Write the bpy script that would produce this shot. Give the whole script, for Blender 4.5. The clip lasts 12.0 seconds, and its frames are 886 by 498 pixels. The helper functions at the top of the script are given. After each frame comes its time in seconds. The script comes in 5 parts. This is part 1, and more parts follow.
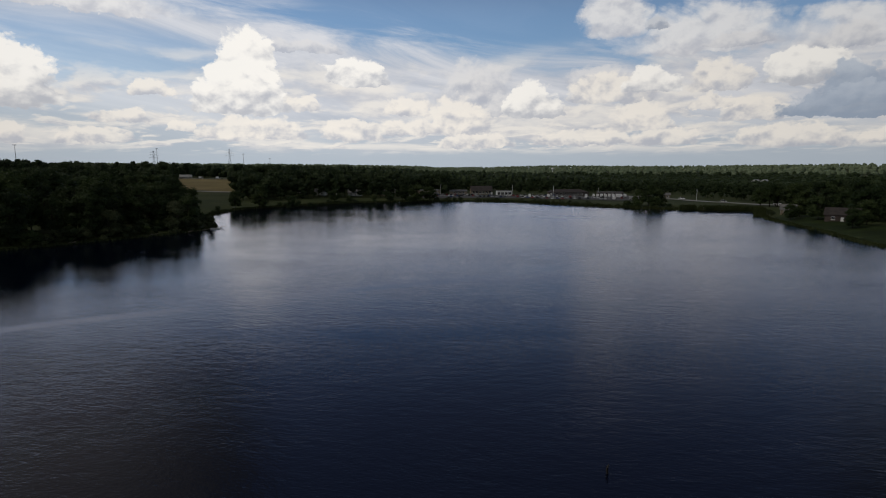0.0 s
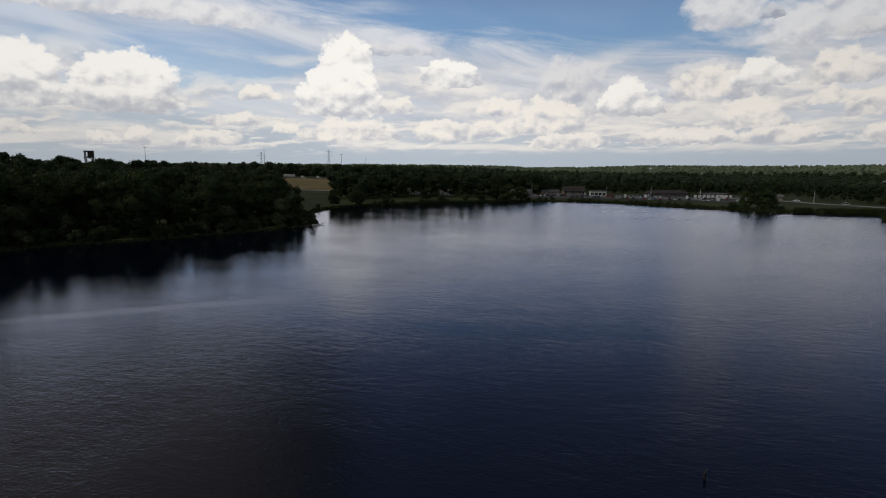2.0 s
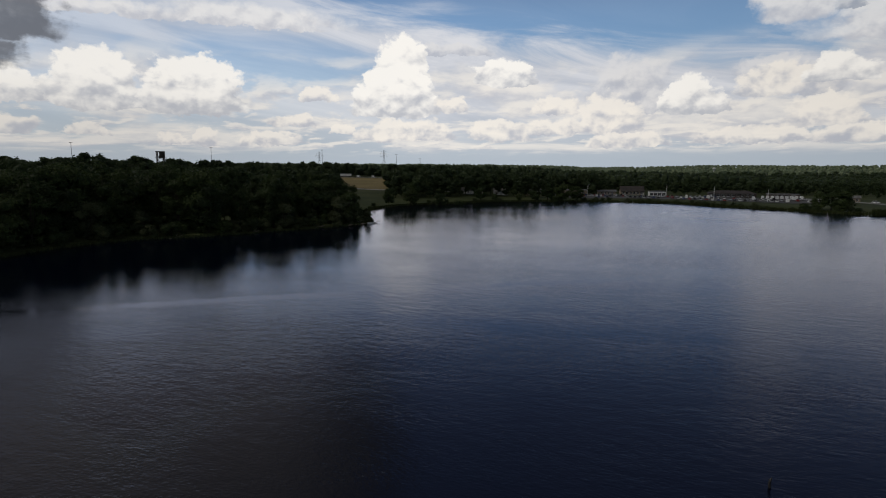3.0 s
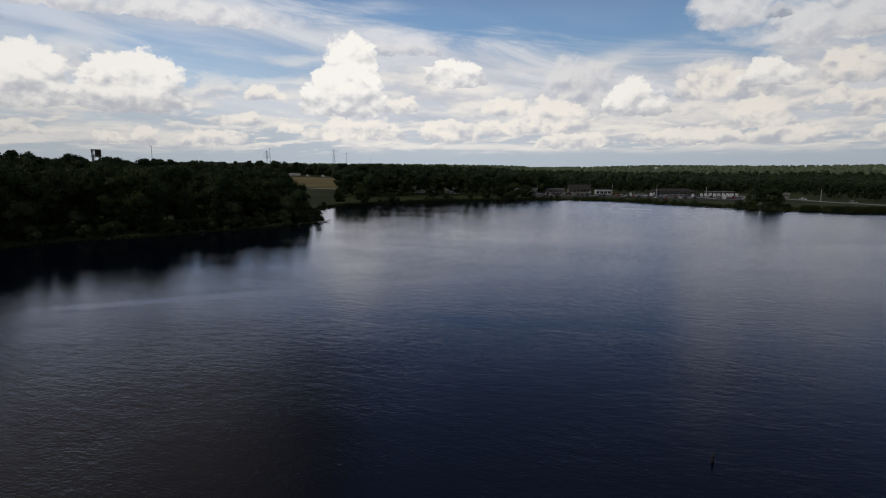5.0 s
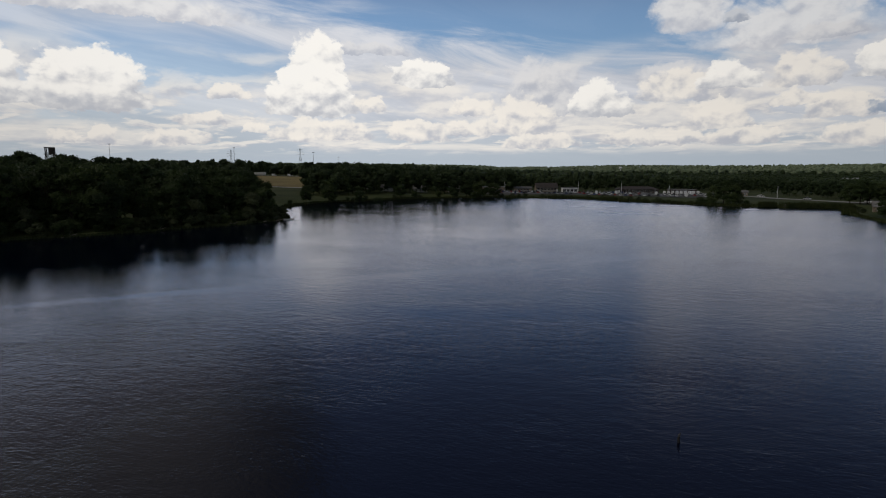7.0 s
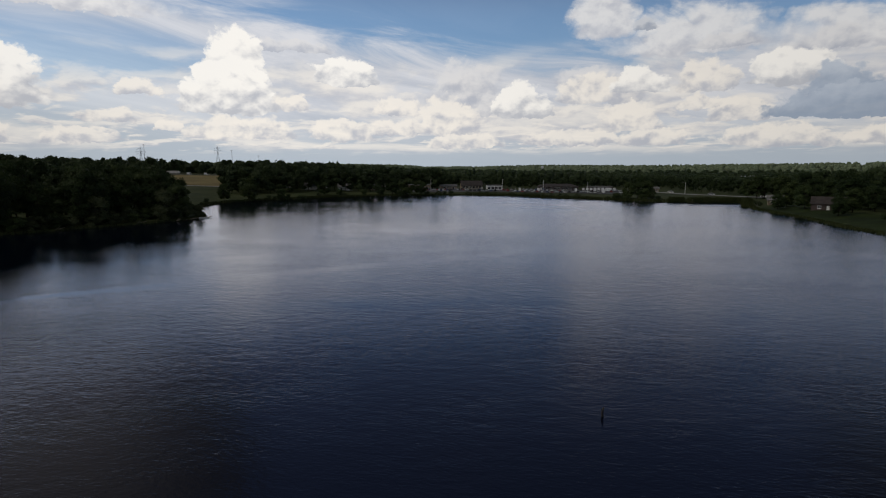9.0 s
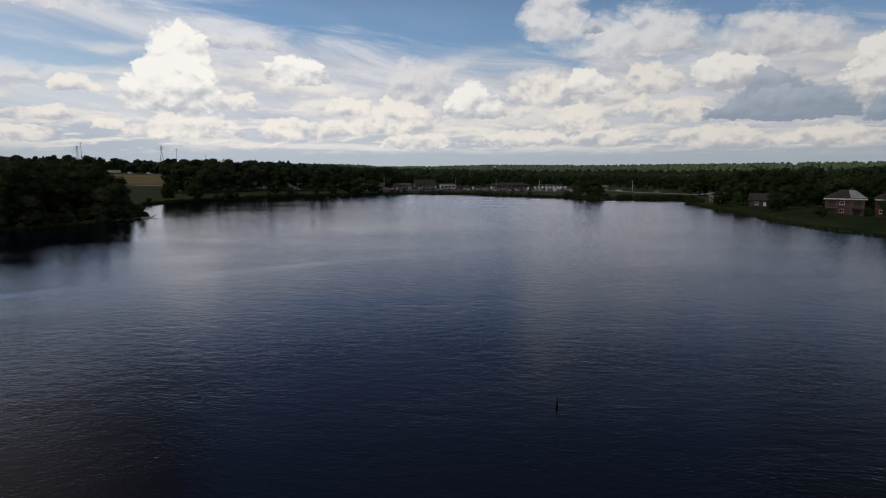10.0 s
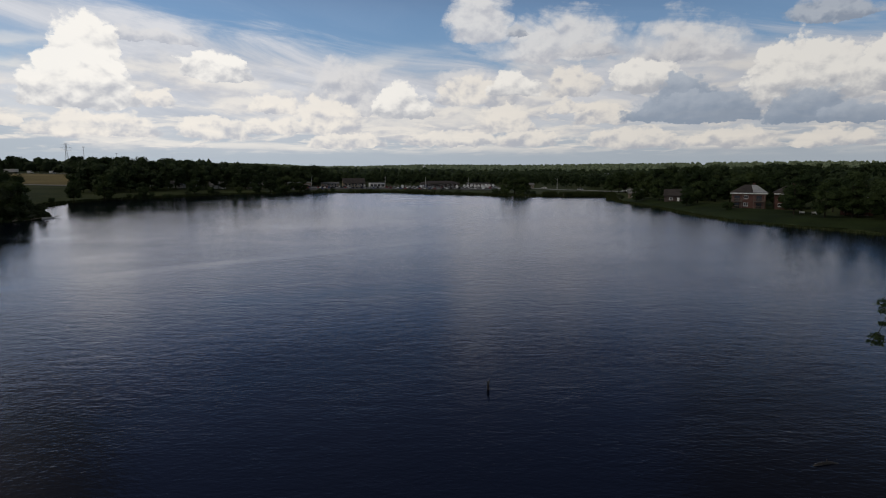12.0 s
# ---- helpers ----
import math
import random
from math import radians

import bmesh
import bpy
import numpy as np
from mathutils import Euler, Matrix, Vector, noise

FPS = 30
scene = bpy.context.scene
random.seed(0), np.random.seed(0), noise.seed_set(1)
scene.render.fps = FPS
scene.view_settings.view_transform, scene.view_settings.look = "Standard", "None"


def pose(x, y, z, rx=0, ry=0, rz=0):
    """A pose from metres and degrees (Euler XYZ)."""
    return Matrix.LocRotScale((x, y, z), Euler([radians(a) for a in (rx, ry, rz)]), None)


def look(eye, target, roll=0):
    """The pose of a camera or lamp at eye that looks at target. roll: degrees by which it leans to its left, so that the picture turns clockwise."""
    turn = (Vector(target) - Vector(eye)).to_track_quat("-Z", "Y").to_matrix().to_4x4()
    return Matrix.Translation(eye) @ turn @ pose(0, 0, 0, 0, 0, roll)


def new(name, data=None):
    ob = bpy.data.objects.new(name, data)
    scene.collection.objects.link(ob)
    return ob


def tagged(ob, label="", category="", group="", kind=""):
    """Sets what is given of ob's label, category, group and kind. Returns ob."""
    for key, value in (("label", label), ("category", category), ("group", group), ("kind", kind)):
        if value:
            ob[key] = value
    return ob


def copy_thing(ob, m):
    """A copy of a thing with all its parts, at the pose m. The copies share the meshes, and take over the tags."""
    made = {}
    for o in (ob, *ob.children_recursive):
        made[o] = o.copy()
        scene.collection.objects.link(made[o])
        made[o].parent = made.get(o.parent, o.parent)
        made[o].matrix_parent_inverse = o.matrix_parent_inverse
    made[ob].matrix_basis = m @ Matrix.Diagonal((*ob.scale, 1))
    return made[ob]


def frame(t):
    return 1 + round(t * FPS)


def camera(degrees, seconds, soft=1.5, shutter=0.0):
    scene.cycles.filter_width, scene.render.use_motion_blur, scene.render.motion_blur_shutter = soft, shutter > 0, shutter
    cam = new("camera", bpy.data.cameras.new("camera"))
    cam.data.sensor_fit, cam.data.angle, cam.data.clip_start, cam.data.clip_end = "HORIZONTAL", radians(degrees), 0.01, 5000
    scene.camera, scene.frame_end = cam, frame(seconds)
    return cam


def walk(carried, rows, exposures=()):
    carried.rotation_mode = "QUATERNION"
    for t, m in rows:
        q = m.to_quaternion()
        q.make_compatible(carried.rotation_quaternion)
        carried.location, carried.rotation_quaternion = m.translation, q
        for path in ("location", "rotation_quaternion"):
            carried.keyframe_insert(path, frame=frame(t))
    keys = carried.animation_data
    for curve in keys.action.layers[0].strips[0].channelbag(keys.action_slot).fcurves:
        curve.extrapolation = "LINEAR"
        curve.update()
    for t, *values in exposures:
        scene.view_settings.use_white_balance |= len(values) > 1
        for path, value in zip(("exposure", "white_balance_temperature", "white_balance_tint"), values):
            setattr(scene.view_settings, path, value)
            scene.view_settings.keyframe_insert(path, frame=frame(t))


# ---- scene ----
# ---- camera and path ----
cam = camera(77.0, 12.0, soft=1.1)
TILT = 81.74
PATH = [
    (0.0, pose(0.00, 0.00, 24.21, TILT, 0, 0.00)),
    (0.5, pose(-0.14, -0.45, 24.24, TILT, 0, 1.59)),
    (1.0, pose(-0.30, -0.90, 24.23, TILT, 0, 3.87)),
    (1.5, pose(-0.44, -1.32, 24.18, TILT, 0, 6.35)),
    (2.0, pose(-0.56, -1.67, 24.05, TILT, 0, 9.21)),
    (2.5, pose(-0.63, -1.92, 23.88, TILT, 0, 12.09)),
    (2.7, pose(-0.66, -1.99, 23.80, TILT, 0, 13.25)),
    (3.5, pose(-0.76, -2.22, 23.45, TILT, 0, 15.70)),
    (4.3, pose(-0.82, -2.35, 23.05, TILT, 0, 13.80)),
    (4.5, pose(-0.83, -2.36, 22.97, TILT, 0, 12.61)),
    (5.0, pose(-0.84, -2.31, 22.79, TILT, 0, 9.69)),
    (5.5, pose(-0.84, -2.19, 22.53, TILT, 0, 7.47)),
    (6.0, pose(-0.79, -2.03, 22.21, TILT, 0, 5.58)),
    (6.5, pose(-0.75, -1.83, 21.84, TILT, 0, 5.82)),
    (6.7, pose(-0.73, -1.74, 21.68, TILT, 0, 6.50)),
    (7.5, pose(-0.60, -1.33, 21.00, TILT, 0, 5.90)),
    (8.3, pose(-0.49, -0.90, 20.33, TILT, 0, 2.15)),
    (8.5, pose(-0.47, -0.79, 20.16, TILT, 0, 1.26)),
    (9.0, pose(-0.41, -0.49, 19.72, TILT, 0, -1.05)),
    (9.5, pose(-0.34, -0.15, 19.29, TILT, 0, -3.39)),
    (10.0, pose(-0.25, 0.17, 18.85, TILT, 0, -5.78)),
    (10.5, pose(-0.14, 0.45, 18.46, TILT, 0, -7.75)),
    (11.0, pose(-0.04, 0.68, 18.11, TILT, 0, -9.72)),
    (11.5, pose(0.04, 0.84, 17.79, TILT, 0, -11.59)),
    (12.0, pose(0.10, 0.98, 17.51, TILT, 0, -12.95)),
]
walk(cam, PATH, exposures=[(0.0, -0.10)])

# ---- sky and sun ----
SUN_AZ, SUN_EL = -98.0, 50.0


class Nodes:
    """Short calls for building a node tree."""

    def __init__(self, tree):
        self.tree = tree
        tree.nodes.clear()

    def add(self, kind, **values):
        n = self.tree.nodes.new(kind)
        for key, value in values.items():
            n.inputs[key.replace("_", " ")].default_value = value
        return n

    def link(self, a, b):
        self.tree.links.new(a, b)

    def math(self, op, *args, clamp=False):
        n = self.tree.nodes.new("ShaderNodeMath")
        n.operation, n.use_clamp = op, clamp
        for i, a in enumerate(args):
            if isinstance(a, (int, float)):
                n.inputs[i].default_value = a
            else:
                self.link(a, n.inputs[i])
        return n.outputs[0]

    def step(self, value, lo, hi, a=0.0, b=1.0):
        """Smooth step from a (at lo) to b (at hi)."""
        n = self.tree.nodes.new("ShaderNodeMapRange")
        n.interpolation_type = "SMOOTHSTEP"
        self.link(value, n.inputs[0])
        for i, v in enumerate((lo, hi, a, b)):
            n.inputs[i + 1].default_value = v
        return n.outputs[0]

    def mix(self, fac, a, b):
        n = self.tree.nodes.new("ShaderNodeMix")
        n.data_type = "RGBA"
        for s, v in ((n.inputs[0], fac), (n.inputs[6], a), (n.inputs[7], b)):
            if isinstance(v, (int, float)):
                s.default_value = v
            elif isinstance(v, tuple):
                s.default_value = (*v, 1)
            else:
                self.link(v, s)
        return n.outputs[2]

    def vec(self, x, y, z=0.0):
        n = self.tree.nodes.new("ShaderNodeCombineXYZ")
        for i, a in enumerate((x, y, z)):
            if isinstance(a, (int, float)):
                n.inputs[i].default_value = a
            else:
                self.link(a, n.inputs[i])
        return n.outputs[0]

    def noise(self, vector, scale, detail=3.0, rough=0.5, warp=0.0, out=0):
        n = self.add("ShaderNodeTexNoise", Scale=scale, Detail=detail, Roughness=rough, Distortion=warp)
        if vector is not None:
            self.link(vector, n.inputs["Vector"])
        return n.outputs[out]


# heaps of cumulus: bearing, height of the base, half width, height (degrees)
CUMULUS = [
    (-52.6, 5.6, 3.2, 2.6), (-45.8, 5.5, 3.7, 4.6), (-38.2, 5.4, 4.5, 4.6), (-19.3, 5.5, 4.3, 4.4),
    (-18.7, 8.0, 2.9, 4.6), (-8.6, 8.2, 3.0, 2.3), (9.0, 5.2, 2.8, 3.0), (20.0, 7.2, 2.3, 2.2),
    (32.3, 7.4, 3.3, 2.6), (45.1, 6.0, 4.5, 5.0), (52.0, 6.5, 4.0, 4.0),
]
# smaller heaps in rows towards the horizon
LESSER = [
    (-26.9, 6.5, 1.7, 1.4), (-3.6, 5.4, 2.4, 1.7), (1.6, 3.6, 3.2, 3.2), (25.6, 7.2, 2.6, 2.3), (25.0, 5.4, 2.0, 1.6), (16.6, 6.5, 4.0, 2.5),
    (19.2, 3.7, 3.0, 2.4), (28.6, 4.4, 2.6, 1.8), (13.9, 2.4, 5.0, 1.3), (-3.0, 3.5, 3.0, 1.5), (3.3, 2.1, 3.8, 1.4), (21.2, 2.4, 3.2, 1.4),
    (-46.8, 2.9, 1.8, 1.0), (-40.2, 2.3, 1.4, 0.8), (-37.4, 2.3, 1.1, 1.5), (-31.1, 2.3, 2.8, 1.2), (-18.3, 2.9, 5.0, 1.9), (-9.1, 2.9, 3.3, 1.9),
    (-24.6, 3.4, 1.2, 0.9), (-13.6, 5.7, 1.6, 1.2), (-29.6, 4.2, 2.4, 0.9), (31.5, 2.1, 4.5, 1.8), (40.3, 2.1, 3.8, 1.5), (47.5, 2.0, 3.0, 1.4), (-53.0, 3.0, 2.6, 1.4),
]
# wide soft masses high up
MASSES = [(16.6, 12.6, 2.8, 4.4), (24.6, 10.6, 6.0, 3.5), (35.6, 9.8, 5.0, 3.2), (-33.0, 13.0, 8.0, 1.8), (-48.0, 12.8, 8.0, 1.4)]
# heaps in the shade of others
GREYS = [(3.2, 6.6, 3.7, 3.6), (15.2, 8.0, 3.0, 1.6), (-14.6, 11.0, 4.4, 0.9), (27.0, 10.6, 2.6, 1.0), (34.4, 9.8, 2.8, 1.6), (6.5, 5.4, 2.4, 2.0)]
DARK = [(36.4, 4.5, 5.8, 2.4), (35.6, 5.2, 3.0, 3.2), (45.4, 4.1, 3.0, 2.6), (49.2, 3.9, 2.6, 1.5)]
RAGS = [(47.0, 12.0, 3.2, 2.0), (20.3, 12.7, 0.9, 0.8)]


def build_world():
    world = bpy.data.worlds.new("sky")
    world.use_nodes = True
    k = Nodes(world.node_tree)
    direction = k.add("ShaderNodeTexCoord").outputs["Generated"]
    sep = k.add("ShaderNodeSeparateXYZ")
    k.link(direction, sep.inputs[0])
    x, y, z = sep.outputs
    sky = k.add("ShaderNodeTexSky")
    sky.sky_type, sky.sun_disc = "NISHITA", False
    sky.sun_elevation, sky.sun_rotation = radians(SUN_EL), radians(SUN_AZ)
    sky.air_density, sky.dust_density, sky.ozone_density = 1.0, 0.3, 2.5
    scaled = k.tree.nodes.new("ShaderNodeVectorMath")
    scaled.operation = "MULTIPLY"
    k.link(sky.outputs[0], scaled.inputs[0])
    scaled.inputs[1].default_value = (0.080, 0.099, 0.110)
    bearing = k.math("MULTIPLY", k.math("ARCTAN2", x, y), 57.2958)
    height = k.math("MULTIPLY", k.math("ARCSINE", z), 57.2958)
    # the blue deepens away from the horizon
    blue = k.mix(k.step(height, 13.5, 22.0, 0.0, 0.88), scaled.outputs[0], (0.034, 0.058, 0.152))

    def puffs(du, dv):
        """Cauliflower billows at three sizes, read a little aside for the shading."""
        at = k.vec(k.math("ADD", bearing, du), k.math("MULTIPLY", k.math("ADD", height, dv), 1.25))
        wob = k.add("ShaderNodeTexNoise", Scale=0.55, Detail=4.0, Roughness=0.62)
        k.link(at, wob.inputs["Vector"])
        bent = k.tree.nodes.new("ShaderNodeVectorMath")
        bent.operation = "MULTIPLY_ADD"
        k.link(wob.outputs["Color"], bent.inputs[0])
        bent.inputs[1].default_value = (1.6, 1.6, 0.0)
        k.link(at, bent.inputs[2])
        total = None
        for size, part_of in ((0.42, 0.56), (1.05, 0.30), (2.4, 0.14)):
            cell = k.tree.nodes.new("ShaderNodeTexVoronoi")
            cell.voronoi_dimensions, cell.feature = "2D", "SMOOTH_F1"
            cell.inputs["Scale"].default_value, cell.inputs["Smoothness"].default_value = size, 0.22
            k.link(bent.outputs[0], cell.inputs["Vector"])
            total = k.math("MULTIPLY", cell.outputs["Distance"], part_of) if total is None else k.math("MULTIPLY_ADD", cell.outputs["Distance"], part_of, total)
        fine = k.noise(at, 4.2, 5.0, 0.62)
        total = k.math("MULTIPLY_ADD", fine, 0.17, total)
        return total, wob.outputs["Color"]

    cells, wander = puffs(0.0, 0.0)
    beside, _ = puffs(-0.30, 0.62)

    def swell(du, dv):
        at = k.vec(k.math("ADD", bearing, du), k.math("MULTIPLY", k.math("ADD", height, dv), 1.3), 4.0)
        return k.noise(at, 0.55, 3.0, 0.45, 0.5)

    # slopes that face up and towards the sun are lit
    relief = k.math("MULTIPLY_ADD", k.math("SUBTRACT", beside, cells), 0.55, k.math("SUBTRACT", swell(0.0, 0.0), swell(-0.35, 0.75)))
    ws = k.add("ShaderNodeSeparateXYZ")
    k.link(wander, ws.inputs[0])
    u = k.math("ADD", bearing, k.math("MULTIPLY", k.math("SUBTRACT", ws.outputs[0], 0.5), 3.0))
    v = k.math("ADD", height, k.math("MULTIPLY", k.math("SUBTRACT", ws.outputs[1], 0.5), 1.5))

    # thin white veil up to a slanting upper edge, blue above it
    wisp = k.noise(k.vec(k.math("MULTIPLY", bearing, 0.055), k.math("MULTIPLY_ADD", bearing, 0.045, k.math("MULTIPLY", height, 0.30))), 1.0, 10.0, 0.62, 0.7)
    border = k.math("SUBTRACT", k.math("MULTIPLY_ADD", k.math("MINIMUM", bearing, 3.0), -0.14, 11.4), height)
    veil = k.step(k.math("MULTIPLY_ADD", k.math("SUBTRACT", wisp, 0.5), 10.0, border), -1.6, 2.2, 0.10, 0.97)
    patch_u = k.math("DIVIDE", k.math("SUBTRACT", bearing, -31.0), 12.0)
    patch_v = k.math("DIVIDE", k.math("SUBTRACT", height, 9.6), 2.6)
    hole = k.step(k.math("MULTIPLY_ADD", k.math("SUBTRACT", wisp, 0.5), 3.0, k.math("MULTIPLY_ADD", patch_u, patch_u, k.math("MULTIPLY", patch_v, patch_v))), 0.2, 1.7)
    veil = k.math("MULTIPLY", veil, k.math("MULTIPLY_ADD", hole, 0.55, 0.45))
    veil = k.math("MULTIPLY", veil, k.step(bearing, -48.0, -12.0, 0.74, 1.0))
    streak = k.step(wisp, 0.36, 0.66)
    colour = k.mix(veil, blue, k.mix(streak, (0.55, 0.58, 0.65), (0.76, 0.765, 0.80)))
    colour = k.mix(k.step(height, 0.2, 6.5, 0.92, 0.0), colour, (0.46, 0.525, 0.595))

    # broken cloud in rows, flatter and smaller towards the horizon: pale tops, grey undersides
    rows_v = k.math("LOGARITHM", k.math("ADD", k.math("MAXIMUM", height, -1.0), 2.0), 2.71828)
    for wide, tall, seed, lo, most, low, high in ((0.085, 2.4, 2.0, 0.47, 0.80, 8.0, 12.5), (0.17, 4.2, 9.0, 0.50, 0.80, 6.5, 10.0), (0.34, 7.5, 17.0, 0.52, 0.80, 4.5, 8.0)):
        def row(du, dv):
            q = k.vec(k.math("MULTIPLY", k.math("ADD", bearing, du), wide), k.math("MULTIPLY", k.math("ADD", rows_v, dv), tall), seed)
            return k.noise(q, 1.0, 6.0, 0.53, 0.35)
        here, above = row(0.0, 0.0), row(-0.25, 0.24 / tall)
        lit = k.step(k.math("MULTIPLY_ADD", relief, 0.12, k.math("SUBTRACT", here, above)), -0.13, 0.10)
        tone = k.mix(lit, (0.57, 0.58, 0.63), (0.91, 0.865, 0.805))
        reach = k.math("MULTIPLY", k.step(height, low, high, most, 0.0), k.step(height, 1.0, 2.4))
        colour = k.mix(k.math("MULTIPLY", k.step(here, lo, lo + 0.13), reach), colour, tone)
    # heavy grey cloud overhead with a blue gap over the far side of the lake
    roof = k.noise(direction, 2.2, 5.0, 0.55, 0.3)
    over = k.step(height, 15.0, 21.5)
    gap = k.step(k.math("ABSOLUTE", k.math("SUBTRACT", bearing, 6.0)), 19.0, 37.0, -0.34, 0.20)
    cover = k.math("MULTIPLY", over, k.step(k.math("ADD", roof, gap), 0.42, 0.58))
    sunny = k.step(bearing, -58.0, -6.0, 1.0, 0.0)
    bright = k.mix(sunny, (0.082, 0.084, 0.092), (0.36, 0.32, 0.28))
    dull = k.mix(sunny, (0.052, 0.057, 0.070), (0.155, 0.145, 0.135))
    colour = k.mix(cover, colour, k.mix(k.step(roof, 0.40, 0.75), bright, dull))

    def heap(item, firm, most, contrast, fray, torn, low, width):
        """How far one heap covers the sky, and how brightly it is lit."""
        u0, base, half, tall = item
        a = k.math("DIVIDE", k.math("SUBTRACT", u, u0), half)
        b = k.math("DIVIDE", k.math("SUBTRACT", v, base), tall)
        top = k.math("POWER", k.math("MAXIMUM", b, 0.0), 2.2)
        below = k.math("MULTIPLY", k.math("MINIMUM", b, 0.0), 8.0)
        sides = k.math("POWER", k.math("ABSOLUTE", a), 2.2)
        d = k.math("ADD", sides, k.math("MULTIPLY_ADD", below, below, top))
        rag = k.math("MULTIPLY", frayed, k.step(b, -0.05, 0.3, fray * 0.3, fray))
        if torn:
            rag = k.math("MULTIPLY_ADD", tear, torn, rag)
        mask = k.step(k.math("ADD", rag, d), 1.08 + firm, 1.08 - firm, 0.0, most)
        light = k.math("MULTIPLY_ADD", relief, contrast, k.math("MULTIPLY_ADD", a, -0.08, b))
        return mask, k.step(light, low, low + width)

    def heaps(colour, items, lit, dark, firm=0.11, most=0.95, contrast=1.6, fray=0.9, torn=0.0, low=-0.3, width=1.0):
        """Heaps of one sort, laid over the sky together."""
        cover, tone = None, None
        for item in items:
            m, t = heap(item, firm, most, contrast, fray, torn, low, width)
            t = k.math("MULTIPLY", m, t)
            tone = t if tone is None else k.math("MAXIMUM", t, tone)
            cover = m if cover is None else k.math("MAXIMUM", cover, m)
        tone = k.math("DIVIDE", tone, k.math("MAXIMUM", cover, 0.02), clamp=True)
        return k.mix(cover, colour, k.mix(tone, dark, lit))

    frayed = k.math("SUBTRACT", cells, 0.48)
    tear = k.math("SUBTRACT", wisp, 0.5)
    colour = heaps(colour, MASSES, (0.88, 0.865, 0.855), (0.60, 0.61, 0.66), 0.75, 0.90, 1.8, 1.2, 4.0, -0.5, 1.3)
    colour = heaps(colour, GREYS, (0.78, 0.77, 0.775), (0.48, 0.505, 0.575), 0.40, 0.80, 2.0, 1.4, 1.0, -0.5, 1.5)
    colour = heaps(colour, LESSER, (0.97, 0.91, 0.83), (0.53, 0.545, 0.60), 0.26, 0.88, 1.7, 1.3, 0.8, -0.45, 1.1)
    colour = heaps(colour, CUMULUS, (1.02, 0.985, 0.93), (0.54, 0.555, 0.60), 0.15, 0.96, 1.3, 1.0, 0.0, -0.34, 1.0)
    colour = heaps(colour, DARK, (0.52, 0.58, 0.67), (0.31, 0.38, 0.49), 0.22, 0.90, 0.9, 1.5, 0.0, -0.2, 1.6)
    colour = heaps(colour, RAGS, (0.62, 0.64, 0.68), (0.34, 0.38, 0.46), 0.45, 0.76, 2.4, 1.8, 1.5)
    # a dark rain cloud off to the side of the wooded point
    colour = heaps(colour, [(-61.0, 8.4, 9.5, 9.0), (-56.0, 11.0, 8.0, 9.0)], (0.26, 0.27, 0.30), (0.13, 0.14, 0.165), 0.30, 0.92, 1.2, 1.4, 0.8, -0.2, 1.6)
    # the sky is duller away from the bright side
    duller = k.step(bearing, -15.0, 50.0, 0.0, 0.26)
    colour = k.mix(duller, colour, (0.0, 0.0, 0.0))
    low_left = k.math("MULTIPLY", k.step(bearing, -50.0, -16.0, 0.30, 0.0), k.step(height, 4.0, 8.5, 1.0, 0.35))
    colour = k.mix(low_left, colour, (0.20, 0.20, 0.215))
    # ground side of the sphere
    colour = k.mix(k.step(height, -1.5, -0.2, 1.0, 0.0), colour, (0.05, 0.06, 0.05))
    back = k.add("ShaderNodeBackground", Strength=1.0)
    k.link(colour, back.inputs[0])
    out = k.tree.nodes.new("ShaderNodeOutputWorld")
    k.link(back.outputs[0], out.inputs[0])
    scene.world = world


build_world()
sun_data = bpy.data.lights.new("sun", "SUN")
sun_data.energy, sun_data.angle, sun_data.color = 0.72, radians(10), (1.0, 0.95, 0.87)
sun = new("sun", sun_data)
sun.matrix_world = look((0, 0, 0), (-math.sin(radians(SUN_AZ)) * math.cos(radians(SUN_EL)),
                                   -math.cos(radians(SUN_AZ)) * math.cos(radians(SUN_EL)), -math.sin(radians(SUN_EL))))


